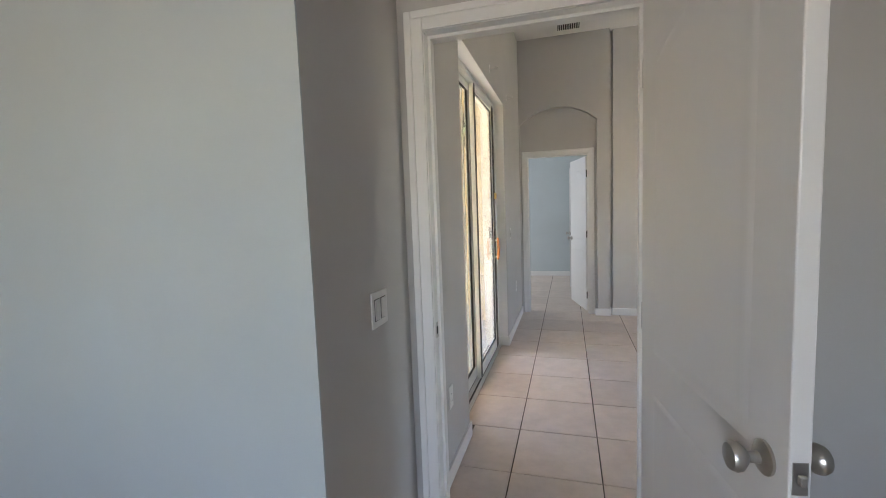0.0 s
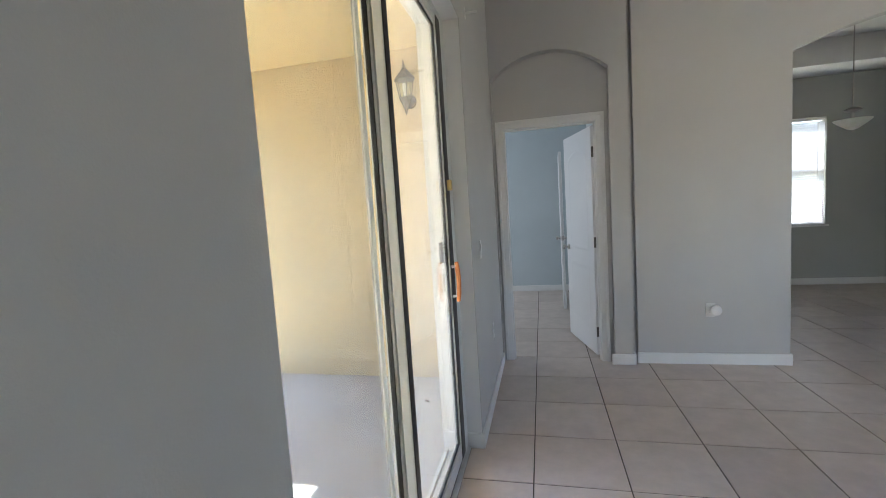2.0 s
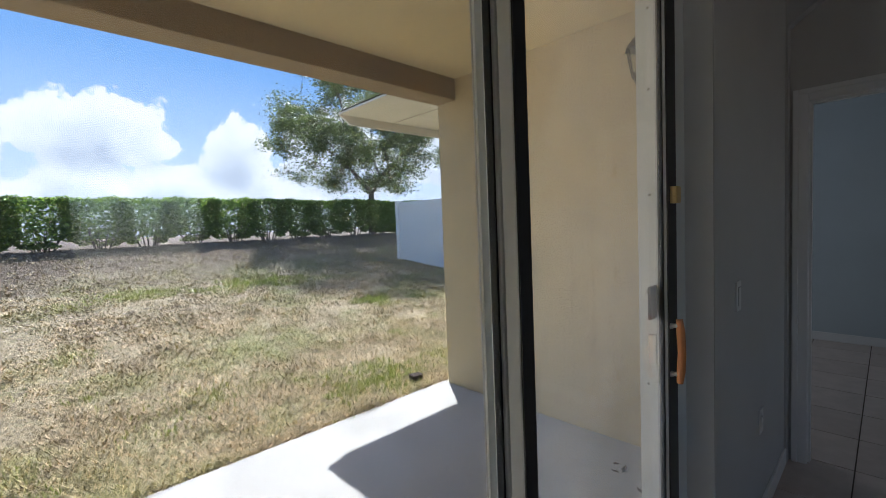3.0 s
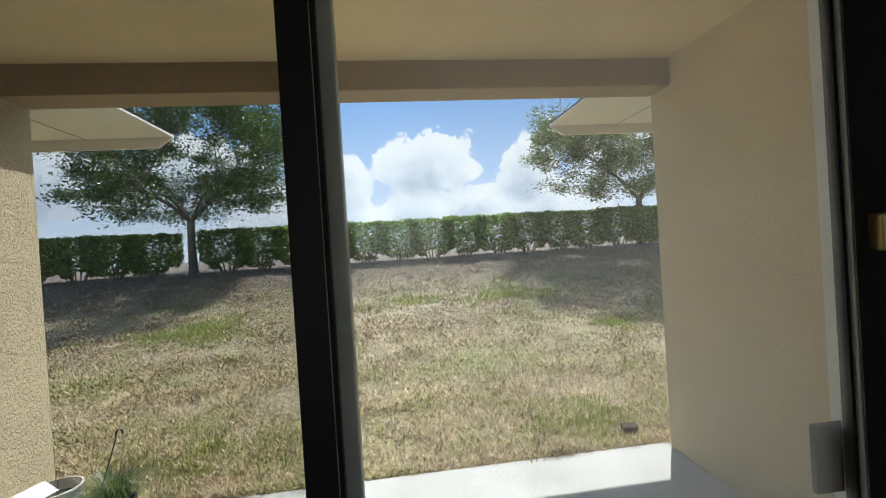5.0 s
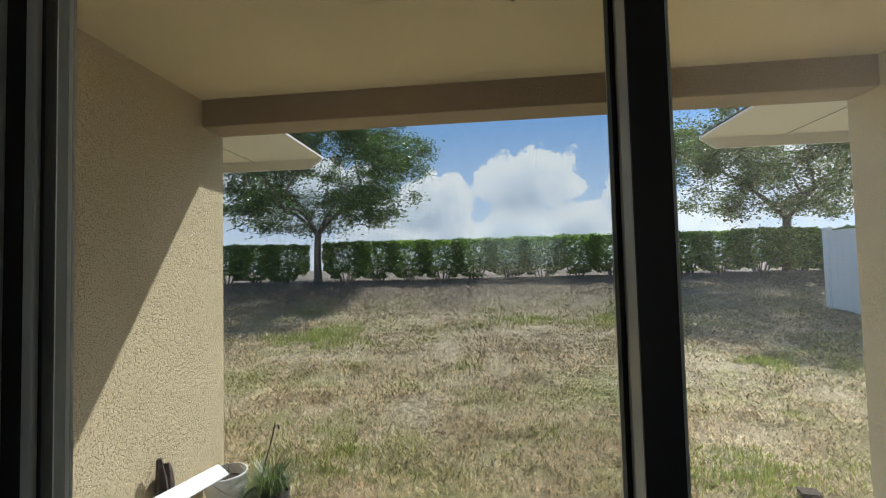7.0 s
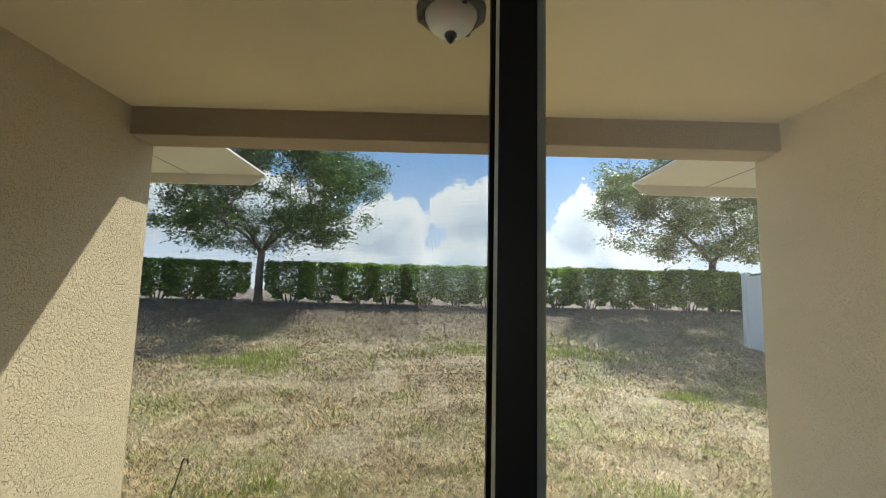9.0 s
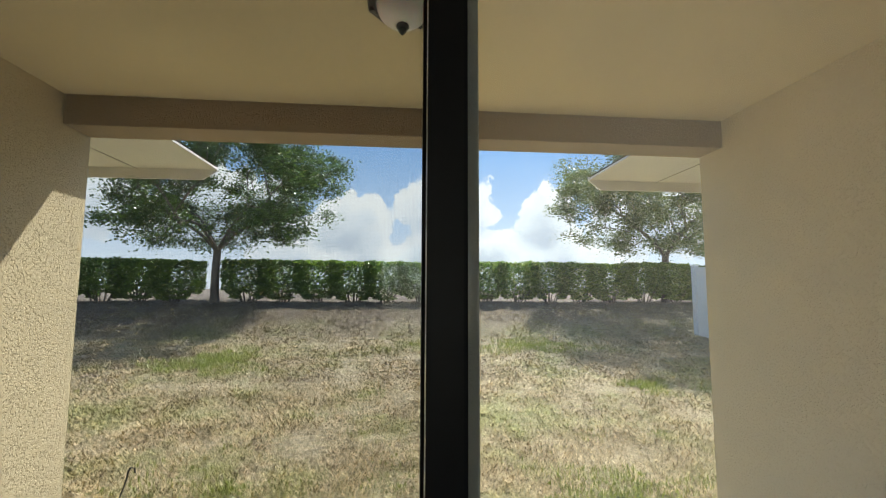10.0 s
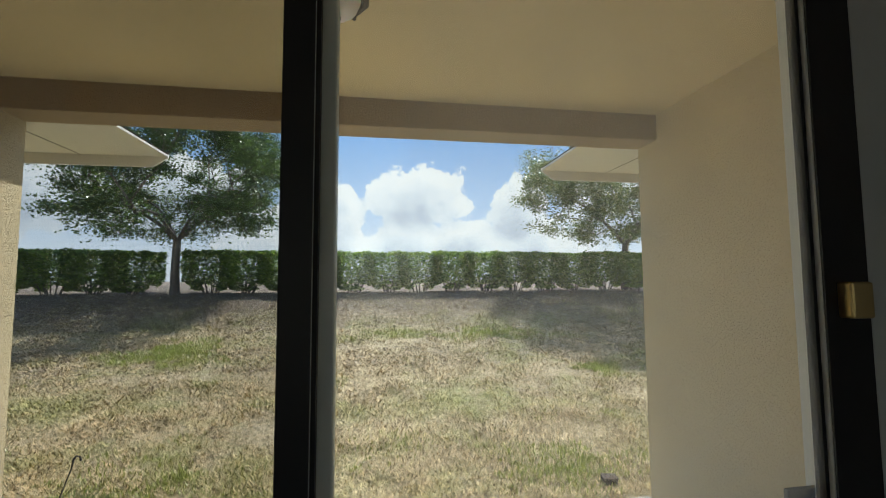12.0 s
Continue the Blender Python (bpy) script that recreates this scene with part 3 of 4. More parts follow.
part("jamb_shade_sheet", boxes((-0.0885, -0.084, ya, ya + 0.021, 0.012, top - 0.004)), TRACK_SHADE, slider, "jamb face darkened as if backlit")
# screen on the outer track, over the fixed half
z0, z1 = 0.03, top - 0.036
sc = part("screen_frame", boxes((-0.200, -0.188, ya + 0.031, ya + 0.056, z0, z1), (-0.200, -0.188, SM - 0.02, SM + 0.012, z0, z1), (-0.200, -0.188, ya + 0.056, SM - 0.02, z0, z0 + 0.04), (-0.200, -0.188, ya + 0.056, SM - 0.02, z1 - 0.04, z1)), FRAMEW, slider, "off-white screen frame")
part("screen_mesh", boxes((-0.1945, -0.1940, ya + 0.056, SM - 0.02, z0 + 0.04, z1 - 0.04)), SCREEN, sc, "fine grey insect mesh")

# pull handle, lock and keeper on the leading stile
HY = 3.243
hd = part("pull_handle", tube(bmesh.new(), [(-0.062, HY + 0.004, 0.90), (-0.057, HY, 0.94), (-0.054, HY, 1.00), (-0.057, HY, 1.07), (-0.062, HY + 0.004, 1.11)], [0.010, 0.013, 0.0125, 0.013, 0.010], 10), HANDLEWOOD, slider, "orange wooden pull handle", True)
for z in (0.925, 1.085):
    part("handle_bracket", tube(bmesh.new(), [(-0.091, HY, z), (-0.075, HY, z + 0.003), (-0.060, HY, z + 0.004)], [0.012, 0.007, 0.009], 10), PLASTIC, hd, "white handle bracket", True)
part("keeper", boxes((-0.091, -0.066, 3.248, 3.288, 1.485, 1.54), bevel=0.004), BRASS, slider, "brass-coloured safety latch")
part("lock_plate", boxes((-0.136, -0.1265, 3.182, 3.29, 1.11, 1.218), bevel=0.002), BLACK, slider, "black lock plate")
part("outside_pull", boxes((-0.155, -0.1265, HY - 0.012, HY + 0.004, 0.95, 1.05), bevel=0.004), NICKEL, slider)

# ---- wall fittings ----


def wall_plate(name, at, normal, gangs, label, kind):
    """Switch plate or outlet lying on a wall: normal is 'x' or 'y-'."""
    w = 0.07 + 0.046 * (gangs - 1)
    e = thing(name, (0, 0, 0), label, "switch" if kind == "switch" else "outlet")
    part("plate", boxes((0, 0.006, -w / 2, w / 2, -0.0575, 0.0575), bevel=0.0025), PLASTIC, e)
    for g in range(gangs):
        c = (g - (gangs - 1) / 2) * 0.046
        if kind == "switch":
            r = part("rocker", boxes((0.006, 0.0095, c - 0.0165, c + 0.0165, -0.033, 0.033), bevel=0.0015), PLASTIC, e)
            part("gap", boxes((0.006, 0.0066, c - 0.0185, c + 0.0185, -0.035, 0.035)), CLAY, e)
        else:
            for z in (-0.02, 0.02):
                s = part("socket", lathe([(0.001, 0.006), (0.0165, 0.006), (0.0165, 0.008), (0.001, 0.008)], (0, c, z), Matrix.Rotation(math.pi / 2, 4, "Y"), 16), PLASTIC, e)
                part("slot", boxes((0.008, 0.0084, c - 0.007, c - 0.005, z - 0.004, z + 0.005), (0.008, 0.0084, c + 0.005, c + 0.007, z - 0.004, z + 0.005)), BLACK, s)
    e.matrix_basis = Matrix.Translation(at) @ Matrix.Rotation(0 if normal == "x" else -math.pi / 2, 4, "Z")
    return e


wall_plate("light_switch", (0.0, 0.372, 1.083), "x", 2, "white double rocker switch on greige wall", "switch")
wall_plate("outlet", (0.0, 1.18, 0.43), "x", 1, "white wall outlet beside the slider", "outlet")
wall_plate("light_switch", (0.0, 3.71, 1.125), "x", 1, "white single switch past the slider", "switch")
wall_plate("outlet", (0.0, 4.14, 0.48), "x", 1, "white outlet on narrow hall wall", "outlet")
wall_plate("outlet", (1.675, YF, 0.45), "y-", 1, "white outlet on far wall behind plug", "outlet")
plug = thing("plug_in_device", (1.70, YF - 0.01, 0.45), "round white plug-in device in outlet", "air freshener")
part("body", lathe([(0.02, 0), (0.038, 0.004), (0.043, 0.02), (0.040, 0.038), (0.03, 0.046), (0.001, 0.048)], (1.705, YF - 0.0085, 0.452), Matrix.Rotation(math.pi / 2, 4, "X"), 24), PLASTIC, plug, smooth=True)
strike = thing("strike_plate", (DX0 + 0.001, 0.685, 0.93), "nickel strike plate in white door jamb", "strike plate")
part("plate", boxes((DX0, DX0 + 0.0015, 0.664, 0.690, 0.90, 0.96), bevel=0.0006), NICKEL, strike)
part("hole", boxes((DX0 + 0.0015, DX0 + 0.002, 0.669, 0.684, 0.915, 0.945)), BLACK, strike)
for y, z, n in ((2.66, 2.512, 1), (3.63, 2.512, 2)):
    b = thing("curtain_bracket", (0.0, y, z), "small white empty curtain rod bracket", "bracket")
    part("plate", boxes((0, 0.003, y - 0.012, y + 0.012, z - 0.03, z + 0.03), bevel=0.001), PLASTIC, b)
    part("arm", boxes((0.003, 0.07, y - 0.004, y + 0.004, z - 0.006, z + 0.006), bevel=0.002), PLASTIC, b)

# ceiling vent
vent = thing("ceiling_vent", (0.62, 4.51, HC), "white slatted ceiling air vent", "vent")
vx0, vx1, vy0, vy1 = 0.47, 0.77, 4.36, 4.66
part("backing", boxes((vx0 + 0.02, vx1 - 0.02, vy0 + 0.02, vy1 - 0.02, HC - 0.002, HC - 0.001)), BLACK, vent)
part("frame", boxes((vx0, vx1, vy0, vy0 + 0.025, HC - 0.01, HC), (vx0, vx1, vy1 - 0.025, vy1, HC - 0.01, HC), (vx0, vx0 + 0.025, vy0 + 0.025, vy1 - 0.025, HC - 0.01, HC), (vx1 - 0.025, vx1, vy0 + 0.025, vy1 - 0.025, HC - 0.01, HC), bevel=0.002), TRIM, vent)
for i in range(11):
    x = vx0 + 0.036 + i * 0.0248
    part("slat", boxes((x - 0.004, x + 0.004, vy0 + 0.025, vy1 - 0.025, HC - 0.009, HC - 0.002)), TRIM, vent)

# ---- dining window, blind and pendant ----
win = tagged(new("window_1"), "white sash window with drawn horizontal blind", "window", kind="structure")
win.matrix_basis = Matrix.Translation(((WX0 + WX1) / 2, 8.14, WZ0))
wm = (WZ0 + WZ1) / 2
part("window_frame", boxes((WX0, WX0 + 0.04, 8.12, 8.17, WZ0, WZ1), (WX1 - 0.04, WX1, 8.12, 8.17, WZ0, WZ1), (WX0 + 0.04, WX1 - 0.04, 8.12, 8.17, WZ0, WZ0 + 0.04), (WX0 + 0.04, WX1 - 0.04, 8.12, 8.17, WZ1 - 0.04, WZ1), (WX0 + 0.04, WX1 - 0.04, 8.12, 8.17, wm - 0.025, wm + 0.025)), TRIM, win)
part("window_sill", boxes((WX0 - 0.03, WX1 + 0.03, 8.045, 8.12, WZ0 - 0.025, WZ0), bevel=0.004), TRIM, win)
for a, b in ((WZ0 + 0.04, wm - 0.025), (wm + 0.025, WZ1 - 0.04)):
    pn = part("pane", boxes((WX0 + 0.04, WX1 - 0.04, 8.143, 8.147, a, b)), GLASS, win)
    pn.visible_shadow = False
blind = thing("window_blind", ((WX0 + WX1) / 2, 8.1, WZ0), "white horizontal slat blind lowered in window", "blind")
part("headrail", boxes((WX0 + 0.01, WX1 - 0.01, 8.085, 8.118, WZ1 - 0.05, WZ1 - 0.005), bevel=0.003), SLAT, blind)
for i in range(46):
    z = WZ0 + 0.03 + i * 0.0305
    bm = boxes((WX0 + 0.012, WX1 - 0.012, -0.0168, 0.0168, -0.0008, 0.0008))
    bm.transform(Matrix.Translation((0, 8.100, z)) @ Matrix.Rotation(radians(-58), 4, "X"))
    part("slat", bm, SLAT, blind)
part("bottom_rail", boxes((WX0 + 0.012, WX1 - 0.012, 8.09, 8.112, WZ0 + 0.002, WZ0 + 0.018), bevel=0.002), SLAT, blind)
part("tilt_wand", tube(bmesh.new(), [(WX1 - 0.10, 8.08, WZ1 - 0.05), (WX1 - 0.10, 8.078, 1.45)], [0.004, 0.004], 6), SLAT, blind)

PX, PY, PZ = 3.48, 6.30, 1.99
pend = thing("pendant_lamp", (PX, PY, 3.18), "frosted glass bowl pendant lamp on thin rod", "lamp")
part("canopy", lathe([(0.001, 3.179), (0.065, 3.179), (0.06, 3.165), (0.02, 3.15), (0.001, 3.148)], (PX, PY, 0)), NICKEL, pend, smooth=True)
part("rod", tube(bmesh.new(), [(PX, PY, 3.15), (PX, PY, 2.02)], [0.006, 0.006], 8), NICKEL, pend)
part("collar", lathe([(0.001, 2.15), (0.03, 2.15), (0.075, 2.125), (0.07, 2.115), (0.018, 2.10), (0.018, 1.945), (0.001, 1.945)], (PX, PY, 0)), NICKEL, pend, smooth=True)
part("shade", lathe([(r * 0.82, z - 0.02) for r, z in ((0.185, 2.05), (0.187, 2.044), (0.15, 2.015), (0.10, 1.985), (0.05, 1.955), (0.012, 1.945), (0.012, 1.951), (0.05, 1.962), (0.10, 1.992), (0.15, 2.022), (0.182, 2.05))], (PX, PY, 0), steps=32), FROSTED, pend, "white frosted glass bowl", True)
part("finial", lathe([(0.001, 1.926), (0.016, 1.923), (0.012, 1.91), (0.005, 1.902), (0.001, 1.895)], (PX, PY, 0)), NICKEL, pend, smooth=True)

# ---- patio lamps ----
LX, LY = -1.12, 2.39
cl = thing("ceiling_lamp", (LX, LY, 2.705), "flush patio lamp with dark bronze scalloped rim", "lamp")
part("canopy", lathe([(0.001, 2.705), (0.075, 2.705), (0.075, 2.69), (0.05, 2.665), (0.001, 2.665)], (LX, LY, 0), steps=24), LAMPMETAL, cl, smooth=True)
part("rim", lathe([(0.05, 2.668), (0.10, 2.662), (0.128, 2.635), (0.134, 2.612), (0.126, 2.606), (0.112, 2.604), (0.098, 2.612), (0.05, 2.64)], (LX, LY, 0), steps=10), LAMPMETAL, cl, "dark bronze flared rim")
for k in range(3):
    a = 2.1 * k + 0.4
    part("clip", tube(bmesh.new(), [(LX + 0.118 * math.cos(a), LY + 0.118 * math.sin(a), 2.62), (LX + 0.112 * math.cos(a), LY + 0.112 * math.sin(a), 2.588)], [0.007, 0.010], 8), LAMPMETAL, cl)
part("bowl", lathe([(0.098, 2.618), (0.096, 2.60), (0.082, 2.567), (0.058, 2.546), (0.03, 2.537), (0.001, 2.535)], (LX, LY, 0), steps=32), FROSTED, cl, "white frosted glass bowl", True)
part("finial", lathe([(0.001, 2.54), (0.022, 2.537), (0.024, 2.529), (0.013, 2.522), (0.015, 2.512), (0.007, 2.503), (0.001, 2.497)], (LX, LY, 0)), LAMPMETAL, cl, smooth=True)

SX, SY = -0.62, YP1
sc = thing("wall_lantern", (SX, SY, 2.3), "dark metal lantern on cream stucco patio wall", "lamp")
part("backplate", lathe([(0.001, 0), (0.055, 0), (0.05, 0.014), (0.02, 0.022), (0.001, 0.022)], (SX, SY, 2.28), Matrix.Rotation(math.pi / 2, 4, "X")), LAMPMETAL, sc, smooth=True)
part("arm", tube(bmesh.new(), [(SX, SY - 0.02, 2.27), (SX, SY - 0.06, 2.22), (SX, SY - 0.10, 2.235), (SX, SY - 0.12, 2.27)], [0.009, 0.009, 0.009, 0.011], 8), LAMPMETAL, sc, smooth=True)
LYC = SY - 0.12
part("cage_base", lathe([(0.001, 2.15), (0.008, 2.16), (0.012, 2.19), (0.02, 2.21), (0.035, 2.25), (0.05, 2.275), (0.05, 2.285), (0.001, 2.285)], (SX, LYC, 0), steps=6), LAMPMETAL, sc)
part("lantern_glass", lathe([(0.046, 2.287), (0.072, 2.42), (0.070, 2.42), (0.044, 2.287)], (SX, LYC, 0), steps=6), GLASS, sc, "clear bevelled lantern glass")
for k in range(6):
    a = math.pi * k / 3
    part("cage_bar", tube(bmesh.new(), [(SX + 0.048 * math.cos(a), LYC + 0.048 * math.sin(a), 2.28), (SX + 0.074 * math.cos(a), LYC + 0.074 * math.sin(a), 2.425)], [0.004, 0.004], 5), LAMPMETAL, sc)
part("cap", lathe([(0.085, 2.42), (0.085, 2.43), (0.055, 2.465), (0.025, 2.50), (0.012, 2.515), (0.014, 2.53), (0.006, 2.545), (0.004, 2.575), (0.001, 2.58)], (SX, LYC, 0), steps=6), LAMPMETAL, sc)
part("bulb", lathe([(0.012, 2.285), (0.014, 2.33), (0.022, 2.36), (0.02, 2.39), (0.001, 2.405)], (SX, LYC, 0), steps=12), FROSTED, sc, smooth=True)

# ---- roof overhangs of both wings ----


def eave(name, y_in, y_out, label):
    """Boxed white overhang: soffit boards, fascia and a shingled edge above."""
    e = thing(name, ((XO - 3.72) / 2, (y_in + y_out) / 2, 2.67), label, "roof overhang")
    y0, y1 = min(y_in, y_out), max(y_in, y_out)
    sgn = 1 if y_out > y_in else -1
    part("soffit", boxes((-3.70, XO - 0.002, y0, y1, 2.672, 2.69)), SOFFIT, e)

    def prism(points, x_a, x_b):
        bm = bmesh.new()
        a = [bm.verts.new((x_a, y, z)) for y, z in points]
        b = [bm.verts.new((x_b, y, z)) for y, z in points]
        bm.faces.new(a)
        bm.faces.new(b)
        for k in range(len(a)):
            bm.faces.new((a[k], a[(k + 1) % len(a)], b[(k + 1) % len(b)], b[k]))
        return bm

    part("fascia", prism([(y_in, 2.70), (y_in, 2.665), (y_in + sgn * 0.13, 2.575), (y_out, 2.575), (y_out, 2.70)], -3.72, -3.70), SOFFIT, e)
    bm = bmesh.new()
    lo = [bm.verts.new(p) for p in ((-3.72, y_in, 2.702), (-3.72, y_out, 2.702), (XO - 0.002, y_out, 2.702), (XO - 0.002, y_in, 2.702))]
    hi = [bm.verts.new(p) for p in ((-3.70, y_in + sgn * 0.03, 2.712), (-3.70, y_out, 2.712), (XO - 0.002, y_out, 3.15), (XO - 0.002, y_in + sgn * 1.35, 3.15), (XO - 0.002, y_in + sgn * 0.03, 2.712))]
    for q in (lo, hi[:4], [hi[0], hi[3], hi[4]], [lo[0], lo[1], hi[1], hi[0]], [lo[0], hi[0], hi[4], lo[3]], [lo[1], lo[2], hi[2], hi[1]], [lo[2], lo[3], hi[4], hi[3], hi[2]]):
        bm.faces.new(q)
    part("roof_deck", bm, GROUT, e)
    for k in (1, 2, 3):
        yj = y_in + sgn * 0.72 * k
        part("soffit_joint", boxes((-3.70, XO - 0.002, yj - 0.003, yj + 0.003, 2.669, 2.672)), CLAY, e)
    return e


eave("roof_overhang", 4.24, 9.2, "white boxed soffit and fascia past patio opening")
eave("roof_overhang", 0.68, -6.2, "white boxed soffit and fascia over side wing")

# ---- ground outside ----
structure("patio_slab", boxes((-2.53, -0.215, YP0 + 0.001, YP1 - 0.001, -0.2, -0.04), (-2.53, XO, -0.4, YP0 + 0.001, -0.2, -0.04), (-2.53, XO, YP1 - 0.001, 4.75, -0.2, -0.04), bevel=0.004), CONCRETE, "pale concrete patio slab with stains", "patio")
structure("slider_threshold", boxes((-0.23, -0.2, SL0 - 0.03, SL1 + 0.03, -0.1, 0.0)), CONCRETE, "concrete door threshold", "trim")


def ground_z(x, y=0.0):
    """Lawn that climbs from the patio to the planting strip behind the hedge."""
    xs = (-4000, -40, -14, -12.6, -11.5, -10.8, -8.86, -5.3, -2.5, 0, 4000)
    zs = (1.2, 1.2, 1.25, 1.24, 1.20, 1.12, 0.57, 0.19, -0.075, -0.26, -0.26)
    return np.interp(x, xs, zs)


def make_ground():
    xs = np.concatenate([[-3000, -800, -200, -80, -40, -25, -18], np.arange(-15, -2.2, 0.16), [-2.2, -1, 2, 10, 60, 400, 3000]])
    ys = np.concatenate([[-3000, -800, -200, -60, -25], np.arange(-14, 20, 0.3), [25, 60, 200, 800, 3000]])
    verts, faces = [], []
    for x in xs:
        for y in ys:
            lump = 0.0
            if -15 < x < -2.6 and -14 < y < 20:
                lump = 0.035 * noise.noise((x * 0.9, y * 0.9, 3)) + 0.02 * noise.noise((x * 3, y * 3, 8))
                lump *= min(1, (-2.6 - x) / 0.8)
            verts.append((x, y, float(ground_z(x)) + lump))
    ny = len(ys)
    for i in range(len(xs) - 1):
        for j in range(ny - 1):
            faces.append((i * ny + j, (i + 1) * ny + j, (i + 1) * ny + j + 1, i * ny + j + 1))
    me = bpy.data.meshes.new("ground")
    me.from_pydata(verts, [], faces)
    me.materials.append(GROUND)
    me.shade_smooth()
    return tagged(new("ground", me), "dry patchy lawn rising to a hedge", "ground", kind="structure")


make_ground()


def make_grass():
    n = 620000
    u = rng.uniform(0, 1, n)
    x = -2.55 - 8.4 * u ** 1.5
    half = 3.0 + (-x) * 0.72
    y = 2.3 + half * rng.uniform(-1, 1, n)
    edge_n = 9000
    x = np.concatenate([x, rng.uniform(-2.66, -2.515, edge_n)])
    y = np.concatenate([y, rng.uniform(-0.5, 5.4, edge_n)])
    n = len(x)
    clump = np.array([noise.noise((a * 2.3, b * 2.3, 5)) + 0.5 * noise.noise((a * 7, b * 7, 2)) for a, b in zip(x, y)])
    keep = clump + rng.uniform(-0.2, 0.9, n) > 0.0
    keep &= (rng.uniform(-11.5, -6.4, n) < x) | (x > -6.4)
    keep |= x > -2.9
    x, y, clump = x[keep], y[keep], clump[keep]
    n = len(x)
    z = ground_z(x)
    length = rng.uniform(0.03, 0.075, n) * (1 + 0.6 * np.clip(clump, -0.4, 0.8)) * np.where(x > -2.67, 1.15, 1.0)
    ang = rng.uniform(0, 2 * np.pi, n)
    tilt = rng.uniform(0.75, 1.5, n)
    d = np.stack([np.cos(ang) * np.sin(tilt), np.sin(ang) * np.sin(tilt), np.cos(tilt)], 1)
    w = np.stack([-np.sin(ang), np.cos(ang), np.zeros(n)], 1) * rng.uniform(0.0022, 0.005, (n, 1)) * np.clip(-x[:, None] / 3.2, 1, 2.8)
    base = np.stack([x, y, z], 1)
    me = quads_mesh("lawn_grass", base + d * length[:, None] * 0.5, w, d * length[:, None] * 0.55, BLADE)
    return tagged(new("lawn_grass", me), "dry tan grass blades with green patches", "grass", kind="stuff")


make_grass()


def make_litter():
    """Fallen leaves and chips strewn over the planting strip, thinning out down the slope."""
    n = 60000
    x = -11.6 + 5.6 * rng.uniform(0, 1, n) ** 1.4
    y = 2.5 + rng.uniform(-1, 1, n) * (4 + (-x) * 0.85)
    a = unit(n)
    a[:, 2] *= 0.35
    b = np.cross(a, np.array((0, 0, 1.0)) + 0.5 * unit(n))
    b /= np.linalg.norm(b, axis=1, keepdims=True)
    s = rng.uniform(0.012, 0.034, (n, 1))
    c = np.stack([x, y, ground_z(x) + rng.uniform(0.0, 0.035, n)], 1)
    return tagged(new("leaf_litter", quads_mesh("leaf_litter", c, b * s * 0.5, a * s, DRYLEAF)), "dry brown leaf litter below the hedge", "leaves", kind="stuff")


make_litter()


def weed_patch(cx, cy, rx, ry, n, size, mat, label):
    """Upright green blades in a ragged patch, thickest at its middle."""
    a = rng.uniform(0, 2 * np.pi, n)
    r = rng.uniform(0, 1, n) ** 0.62 * (1 + 0.35 * np.sin(a * 3 + cx) + 0.2 * np.sin(a * 7))
    x, y = cx + rx * r * np.cos(a), cy + ry * r * np.sin(a)
    ang, tilt = rng.uniform(0, 2 * np.pi, n), rng.uniform(0.2, 1.3, n)
    d = np.stack([np.cos(ang) * np.sin(tilt), np.sin(ang) * np.sin(tilt), np.cos(tilt)], 1) * size * rng.uniform(0.7, 1.6, (n, 1))
    w = np.stack([-np.sin(ang), np.cos(ang), np.zeros(n)], 1) * size * rng.uniform(0.12, 0.26, (n, 1))
    c = np.stack([x, y, ground_z(x)], 1) + d * 0.85
    ob = new("weed_patch", quads_mesh("weed_patch", c, w, d, mat))
    return tagged(ob, label, "weeds", kind="stuff")


WEED = leaf_mat("weed_leaf", (0.17, 0.20, 0.05), (0.40, 0.43, 0.14))
weed_patch(-5.6, 5.85, 0.26, 0.34, 900, 0.03, WEED, "bright green low weeds in dry lawn")
weed_patch(-7.9, 4.9, 0.6, 1.1, 2600, 0.034, WEED, "yellow-green weeds in dry lawn")
weed_patch(-7.05, -0.62, 0.75, 0.8, 3600, 0.036, WEED, "yellow-green weeds near the tree shade")
weed_patch(-8.0, 2.9, 0.45, 0.95, 1300, 0.032, WEED, "sparse green weeds in dry lawn")
weed_patch(-2.98, 4.2, 0.42, 0.85, 3200, 0.026, WEED, "green weeds by the patio corner")
weed_patch(-3.1, 0.85, 0.55, 0.75, 2400, 0.025, WEED, "green weeds by the flower pot")
weed_patch(-3.6, 2.75, 0.35, 0.8, 700, 0.022, WEED, "thin green weeds in the near lawn")
for _ in range(26):
    weed_patch(random.uniform(-8.5, -3.2), random.uniform(-2.5, 7.5), random.uniform(0.06, 0.22), random.uniform(0.08, 0.28), random.randint(40, 160), 0.024, WEED, "small green weed tuft in dry lawn")

LITTER = ((-0.72, 4.21, 0.4, 0.024), (-0.66, 4.18, 1.7, 0.034), (-0.51, 4.035, 2.6, 0.028), (-1.44, 3.49, 0.9, 0.015), (-0.69, 4.13, 3.3, 0.022))

# small dark box at the patio corner of the lawn
bx = thing("drain_box", (-2.73, 4.36, -0.05), "small black plastic box sunk in the grass", "garden box")
place = Matrix.Translation((-2.76, 4.36, -0.05)) @ Matrix.Rotation(radians(-12), 4, "Z")
for name, dims, bevel in (("body", (-0.045, 0.045, -0.055, 0.055, -0.03, 0.055), 0.008), ("lid", (-0.049, 0.049, -0.059, 0.059, 0.055, 0.063), 0.003)):
    bm = boxes(dims, bevel=bevel)
    bm.transform(place)
    part(name, bm, SOIL, bx)

